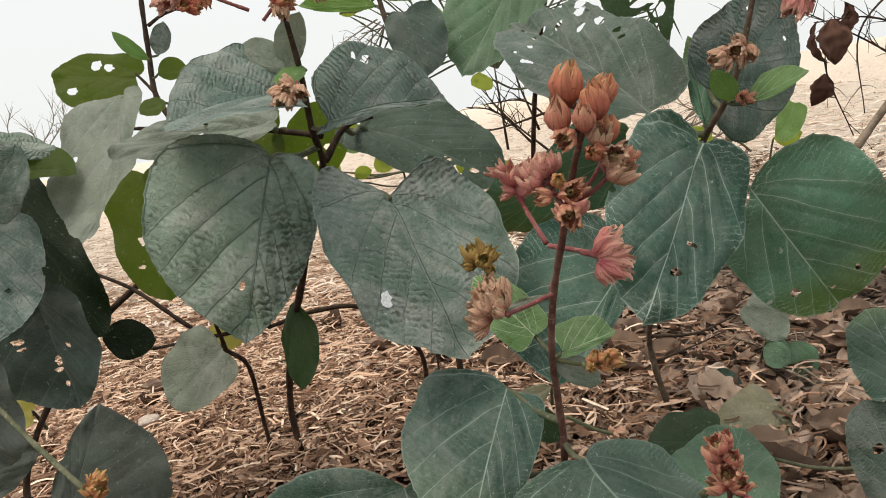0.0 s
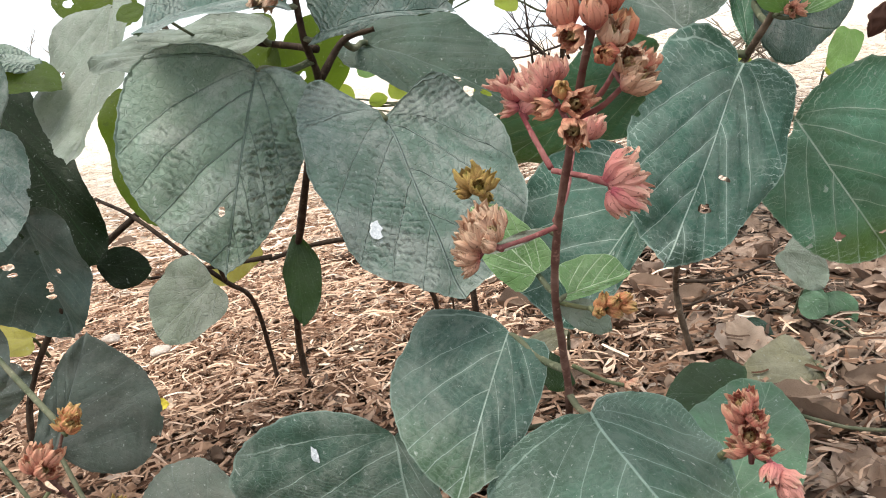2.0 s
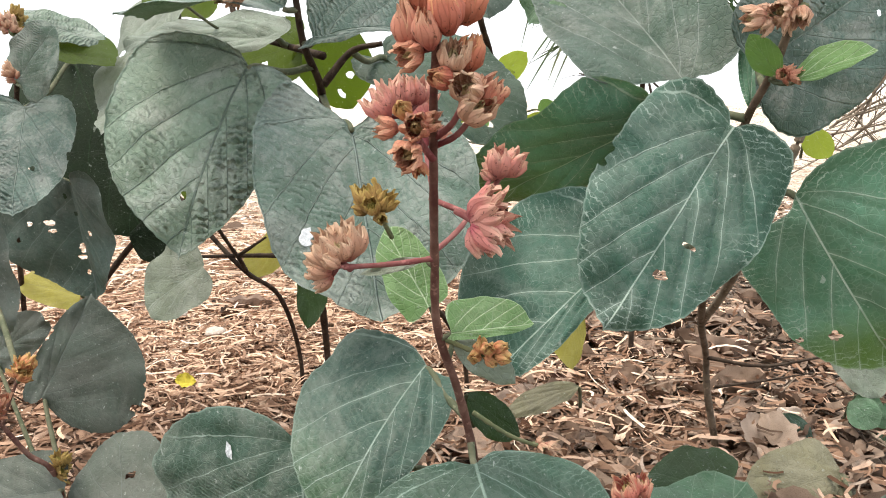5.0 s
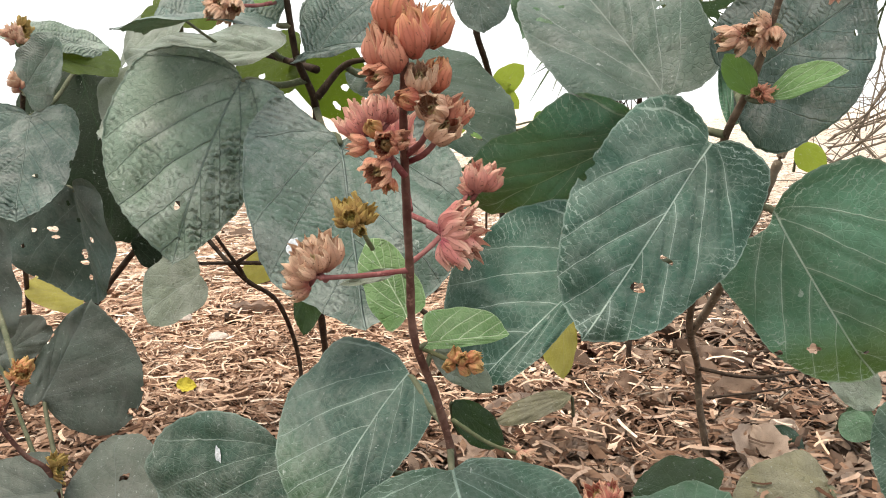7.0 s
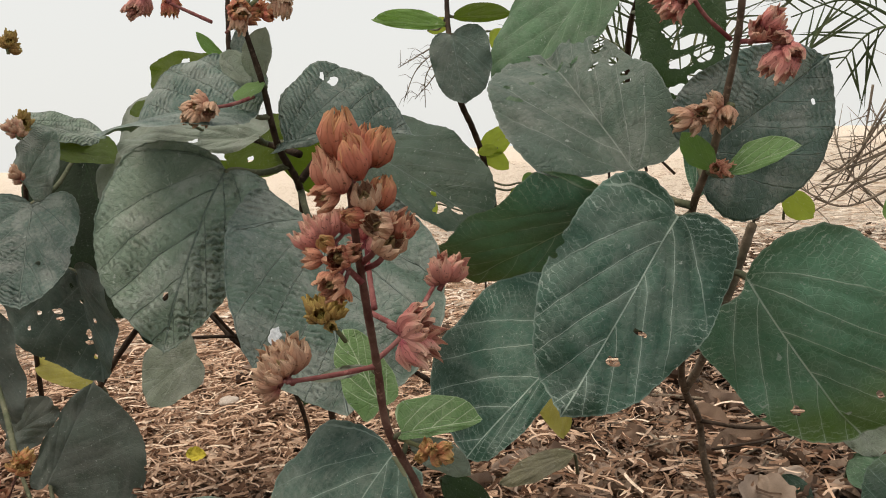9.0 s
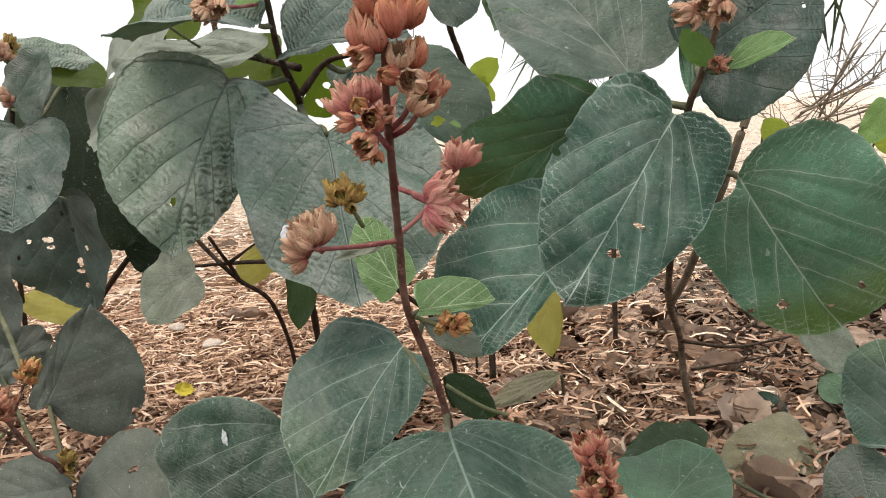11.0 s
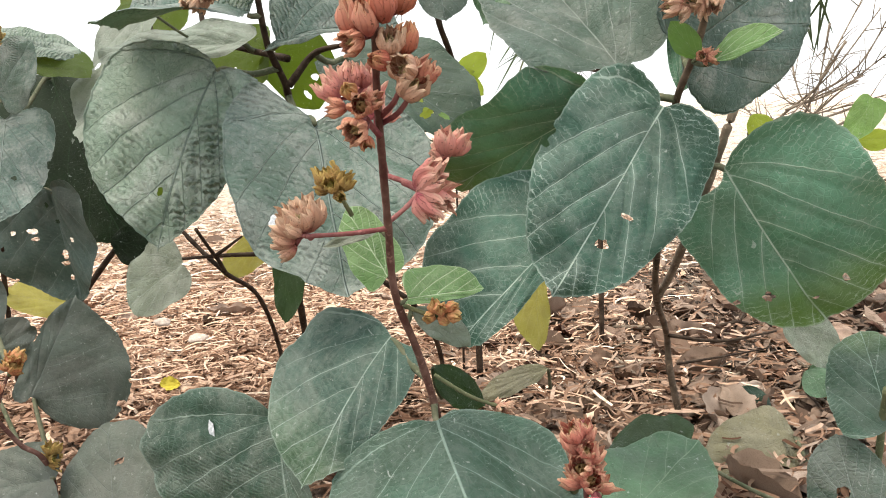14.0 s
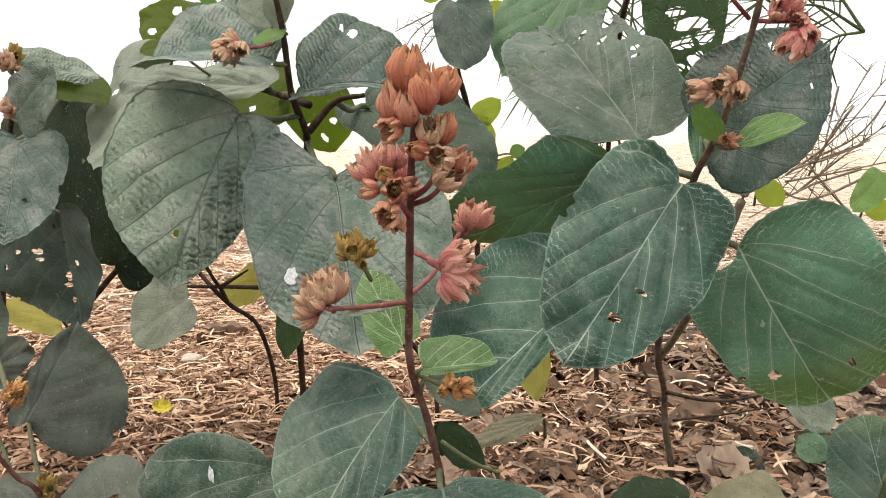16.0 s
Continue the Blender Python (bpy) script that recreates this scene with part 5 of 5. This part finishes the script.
cluster(S2, (-0.061, 0.49, 0.546), (-0.072, 0.48, 0.541), .006, 7, .011, "half", "tan")
cluster(S2, (-0.137, 0.545, 0.627), (-0.15, 0.54, 0.613), .006, 4, .014, "half", "pink")
cluster(S2, (-0.12, 0.545, 0.622), (-0.121, 0.545, 0.615), .004, 3, .012, "half", "rose")
cluster(S2, (-0.067, 0.55, 0.612), (-0.072, 0.545, 0.599), .006, 5, .013, "half", "tan")
cluster(S2, (-0.046, 0.56, 0.62), (-0.047, 0.56, 0.61), .006, 4, .014, "half", "tan")
cluster(S3, (0.222, 0.535, 0.528), (0.197, 0.525, 0.522), .007, 7, .013, "half", "tan")
cluster(S3, (0.249, 0.512, 0.558), (0.248, 0.51, 0.543), .006, 5, .0145, "half", "pink")
cluster(S3, (0.235, 0.515, 0.561), (0.243, 0.51, 0.568), .006, 4, .015, "half", "pink")
cluster(S3, (0.202, 0.52, 0.587), (0.195, 0.515, 0.577), .006, 5, .014, "half", "pink")
cluster(S3, (0.215, 0.545, 0.495), (0.223, 0.54, 0.495), .004, 5, .007, "half", "brown")
cluster(S5, (-0.251, 0.505, 0.304), (-0.246, 0.505, 0.316), .005, 5, .012, "half", "orange")
cluster(S5, (-0.263, 0.485, 0.286), (-0.258, 0.485, 0.299), .008, 7, .013, "half", "brown")
cluster(S5, (-0.28, 0.48, 0.253), (-0.285, 0.48, 0.262), .006, 5, .013, "half", "brown")
cluster(S5, (-0.249, 0.525, 0.225), (-0.243, 0.53, 0.237), .006, 6, .010, "half", "dry")
cluster(S4, (-0.401, 0.69, 0.627), (-0.396, 0.69, 0.642), .006, 5, .012, "half", "dry")
cluster(S4, (-0.408, 0.7, 0.551), (-0.403, 0.7, 0.569), .007, 6, .012, "half", "dry")
cluster(S4, (-0.393, 0.68, 0.548), (-0.398, 0.68, 0.561), .007, 6, .012, "half", "tan")
cluster(S4, (-0.373, 0.66, 0.506), (-0.381, 0.66, 0.517), .007, 6, .012, "half", "tan")
cluster(S4, (-0.234, 0.86, 0.668), (-0.219, 0.86, 0.671), .008, 6, .015, "half", "rose")
cluster(S2, (-0.074, 0.55, 0.608), (-0.069, 0.55, 0.61), .006, 4, .014, "half", "rose")


# ---- plants and bits behind ----
def blade(verts, faces, root, way, length, wide, sag):
    """One narrow leaflet: a folded strip that tapers to a point."""
    way = way.normalized()
    across = way.cross(Vector((0.2, 0.9, 0.3))).normalized()
    k = len(verts)
    for i, (t, w) in enumerate(((0, 0.45), (0.35, 1.0), (0.7, 0.7), (1.0, 0.04))):
        c = root + way * length * t + Vector((0, 0, -sag * length * t * t))
        verts.extend([c + across * wide * w / 2, c + Vector((0, 0, -wide * w * 0.2)), c - across * wide * w / 2])
        if i:
            b = k + (i - 1) * 3
            faces.extend([(b, b + 1, b + 4, b + 3), (b + 1, b + 2, b + 5, b + 4)])


def palm(at, fronds, seed):
    rng = random.Random(seed)
    top = thing("palm", at, "young palm with narrow dark green leaflets", "palm")
    for tip, pairs in fronds:
        root, tip = Vector(at), Vector(tip)
        line = smooth_line([root, root.lerp(tip, 0.5) + Vector((0, 0, (tip - root).length * 0.16)), tip], 10)
        verts, faces = tube(line, 0.0035, 0.0015, 6)
        for k in range(pairs):
            t = 0.25 + 0.75 * k / pairs
            i = min(len(line) - 2, int(t * (len(line) - 1)))
            along = (line[i + 1] - line[i]).normalized()
            out = along.cross(Vector((0.1, 0.95, 0.25))).normalized()
            for sgn in (-1, 1):
                blade(verts, faces, line[i], along * rng.uniform(0.5, 1.0) + out * sgn * rng.uniform(0.6, 1.1) + Vector((0, rng.uniform(-0.3, 0.3), 0)), rng.uniform(0.13, 0.24) * (1.15 - 0.5 * t), rng.uniform(0.004, 0.006), rng.uniform(0.02, 0.2))
        mesh_part("frond", verts, faces, PALM, top)
    return top


def dry_bush(at, label, seed, mat, thorn, *lines):
    """Bare twigs with short side spurs."""
    rng = random.Random(seed)
    top = thing("dry_bush", at, label, "dry bush")
    for pts in lines:
        line = smooth_line(pts, 6)
        r = min(0.0019, thorn[1] * 0.045)
        verts, faces = tube(line, r, r * 0.43, 6, 0.1, seed)
        branch = mesh_part("branch", verts, faces, STEM[mat], top)
        for k in range(2, len(line) - 1):
            for _ in range(rng.choice((0, 1, 1, 2))):
                d = (line[k] - line[k - 1]).normalized()
                o = Vector((rng.uniform(-1, 1), rng.uniform(-0.5, 0.5), rng.uniform(-0.6, 1)))
                e = line[k] + (d * 0.7 + o).normalized() * rng.uniform(*thorn)
                v2, f2 = tube([line[k], line[k].lerp(e, 0.5) + Vector((0, 0, 0.003)), e], r * 0.43, r * 0.12, 5)
                mesh_part("spur", v2, f2, STEM[mat], branch)
    return top


def withered(at, size, rx, ry, rz):
    """A dry leaf that hangs from a twig."""
    ob = new("dead_leaf", DEAD_MESH[8])
    ob.matrix_world = Matrix.Translation(at) @ pose(0, 0, 0, rx, ry, rz) @ Matrix.Diagonal((size, size, size, 1))
    return tagged(ob, "withered dark brown leaf hanging from a twig", "dead leaf", "hanging dead leaves")


def stone(at, size, seed):
    bm = bmesh.new()
    bmesh.ops.create_icosphere(bm, subdivisions=3, radius=1)
    for v in bm.verts:
        v.co = Vector((v.co.x * 1.3, v.co.y, v.co.z * 0.65)) * (1 + 0.28 * noise.noise(v.co * 1.3 + Vector((seed, 0, 0)))) * size
        v.co += Vector(at)
    ob = part("stone", bm, PEBBLE, None)
    return tagged(ob, "small pale stone half sunk in the straw", "stone", "pale stones")


def twig(seed, r, *pts):
    """A fallen dry twig with one or two stubs."""
    rng = random.Random(seed)
    line = smooth_line([(x, y, height(x, y) + 0.008 + lift) for x, y, lift in pts], 6)
    verts, faces = tube(line, r, r * 0.5, 6, 0.15, seed)
    for k in (len(line) // 3, 2 * len(line) // 3):
        e = line[k] + (line[k] - line[k - 1]).normalized() * 0.02 + Vector((rng.uniform(-0.03, 0.03), rng.uniform(-0.03, 0.03), 0.012))
        v2, f2 = tube([line[k], line[k].lerp(e, 0.5), e], r * 0.5, r * 0.25, 5)
        faces += [tuple(i + len(verts) for i in f) for f in f2]
        verts += v2
    ob = mesh_part("twig", verts, faces, STEM["grey" if seed % 3 else "dark"])
    return tagged(ob, "fallen dry brown twig lying on dead leaves", "twig", "fallen twigs")


yellowed = new("fallen_leaf", DEAD_MESH[5].copy())
yellowed.data.materials[0] = litter_material("yellow_fallen_leaf", (0.50, 0.42, 0.05), (0.62, 0.52, 0.08), (0.66, 0.58, 0.14))
yellowed.matrix_world = Matrix.Translation((-0.414, 0.930, 0.135)) @ pose(0, 0, 0, 40, 10, 30) @ Matrix.Diagonal((0.026, 0.03, 0.026, 1))
tagged(yellowed, "small bright yellow fallen leaf on the straw", "fallen leaf")
palm((0.145, 1.9, 0.602), [((-0.083, 1.8, 0.634), 9), ((0.01, 1.9, 0.754), 8), ((-0.174, 2.1, 0.752), 8), ((0.243, 1.9, 0.816), 8), ((0.348, 2, 0.71), 7), ((0.158, 1.8, 0.883), 7)], 4)
palm((0.623, 1.9, 0.719), [((0.404, 1.8, 0.737), 8), ((0.447, 1.9, 0.871), 7), ((0.518, 2, 0.647), 6)], 5)
dry_bush((0.489, 1.3, 0.346), "bare thorny brown twigs of a dry bush", 3, "grey", (0.03, 0.07), [(0.488, 1.25, 0.45), (0.4, 1.2, 0.416), (0.346, 1.2, 0.44), (0.325, 1.25, 0.464)], [(0.487, 1.3, 0.455), (0.408, 1.25, 0.43), (0.326, 1.2, 0.388)], [(0.457, 1.25, 0.543), (0.421, 1.25, 0.482), (0.36, 1.2, 0.424)], [(0.447, 1.3, 0.572), (0.439, 1.3, 0.512), (0.422, 1.25, 0.46)], [(0.486, 1.3, 0.49), (0.398, 1.25, 0.461), (0.374, 1.3, 0.496)], [(0.476, 1.25, 0.383), (0.408, 1.25, 0.461), (0.395, 1.3, 0.537)], [(0.377, 1.25, 0.445), (0.439, 1.25, 0.5), (0.511, 1.3, 0.587)], [(0.393, 1.25, 0.421), (0.462, 1.25, 0.485), (0.536, 1.3, 0.536)], [(0.379, 1.22, 0.454), (0.42, 1.25, 0.469), (0.482, 1.25, 0.496)], [(0.407, 1.25, 0.445), (0.444, 1.25, 0.531), (0.488, 1.3, 0.603)], [(0.369, 1.2, 0.439), (0.443, 1.22, 0.454), (0.526, 1.25, 0.473)], [(0.423, 1.3, 0.468), (0.487, 1.3, 0.512), (0.538, 1.3, 0.61)])
dry_bush((0.097, 1.2, 0.42), "tangle of thin reddish brown dry twigs", 6, "dark", (0.02, 0.06), [(0.154, 1.15, 0.443), (0.108, 1.2, 0.495), (0.072, 1.25, 0.552)], [(0.14, 1.2, 0.451), (0.093, 1.2, 0.506), (0.049, 1.2, 0.521)], [(0.163, 1.2, 0.494), (0.081, 1.2, 0.482), (0.05, 1.25, 0.499)], [(0.101, 1.2, 0.449), (0.099, 1.2, 0.546), (0.101, 1.25, 0.599)], [(0.151, 1.2, 0.471), (0.132, 1.25, 0.56), (0.153, 1.3, 0.599)], [(0.187, 1.25, 0.464), (0.137, 1.2, 0.515), (0.078, 1.2, 0.521)])
stone((-0.643, 1.264, 0.125), 0.012, 0)
stone((-0.518, 1.171, 0.125), 0.013, 1)
dry_bush((-0.037, 0.9, 0.614), "dry hanging roots and tendrils under a small twig", 8, "grey", (0.008, 0.02), [(-0.034, 0.9, 0.626), (-0.07, 0.9, 0.602), (-0.088, 0.9, 0.568)], [(-0.031, 0.9, 0.622), (-0.06, 0.9, 0.596), (-0.064, 0.9, 0.56)], [(-0.037, 0.9, 0.629), (-0.075, 0.9, 0.612), (-0.092, 0.9, 0.604)], [(-0.031, 0.9, 0.62), (-0.055, 0.9, 0.589), (-0.075, 0.9, 0.57)])
withered((0.54, 1.15, 0.527), 0.06, 20, 80, 10)
withered((0.569, 1.15, 0.526), 0.065, -15, 85, 60)
withered((0.544, 1.15, 0.46), 0.05, 30, 60, 120)
withered((0.613, 1.2, 0.552), 0.055, 10, 70, 200)
dry_bush((0.598, 1.2, 0.57), "thin dry twigs that carry withered leaves", 9, "dark", (0.02, 0.06), [(0.724, 1.2, 0.517), (0.645, 1.2, 0.554), (0.565, 1.2, 0.559)], [(0.697, 1.2, 0.601), (0.628, 1.2, 0.533), (0.628, 1.2, 0.418)], [(0.614, 1.2, 0.567), (0.553, 1.15, 0.502), (0.585, 1.15, 0.393)], [(0.69, 1.2, 0.482), (0.635, 1.2, 0.524), (0.55, 1.2, 0.578)])
twig(0, 0.0022, (0.342, 1.062, 0.0), (0.362, 0.969, 0.012), (0.376, 0.870, 0.004))
twig(1, 0.0028, (0.387, 1.137, 0.0), (0.398, 1.005, 0.012), (0.407, 0.896, 0.004))
twig(2, 0.0034000000000000002, (0.091, 1.188, 0.0), (0.150, 1.099, 0.012), (0.199, 1.005, 0.004))
twig(3, 0.004, (0.239, 1.226, 0.0), (0.318, 1.276, 0.012), (0.353, 1.300, 0.004))
twig(4, 0.0022, (0.219, 1.010, 0.0), (0.260, 1.040, 0.012), (0.336, 1.172, 0.004))
twig(5, 0.0028, (0.237, 0.926, 0.0), (0.292, 1.028, 0.012), (0.327, 1.099, 0.004))
twig(6, 0.0034000000000000002, (0.146, 1.003, 0.0), (0.076, 1.089, 0.012), (0.011, 1.166, 0.004))
twig(7, 0.004, (0.118, 1.316, 0.0), (0.226, 1.249, 0.012), (0.324, 1.238, 0.004))
twig(8, 0.0022, (0.347, 1.050, 0.0), (0.379, 0.926, 0.012), (0.396, 0.847, 0.004))
twig(9, 0.0028, (-0.313, 1.041, 0.0), (-0.271, 1.106, 0.012), (-0.199, 1.100, 0.004))
twig(10, 0.0034000000000000002, (-0.253, 1.159, 0.0), (-0.169, 1.060, 0.012), (-0.121, 1.054, 0.004))
dry_bush((-1.141, 2.2, 0.608), "sparse thin dry grass stalks against the sky", 12, "grey", (0.03, 0.08), [(-1.127, 2.2, 0.601), (-1.069, 2.2, 0.671), (-1.069, 2.2, 0.733)], [(-1.15, 2.2, 0.605), (-1.201, 2.2, 0.661), (-1.172, 2.2, 0.727)], [(-1.119, 2.2, 0.6), (-1.133, 2.2, 0.642), (-1.157, 2.2, 0.674)], [(-1.102, 2.2, 0.602), (-1.042, 2.2, 0.666), (-1.036, 2.2, 0.704)])
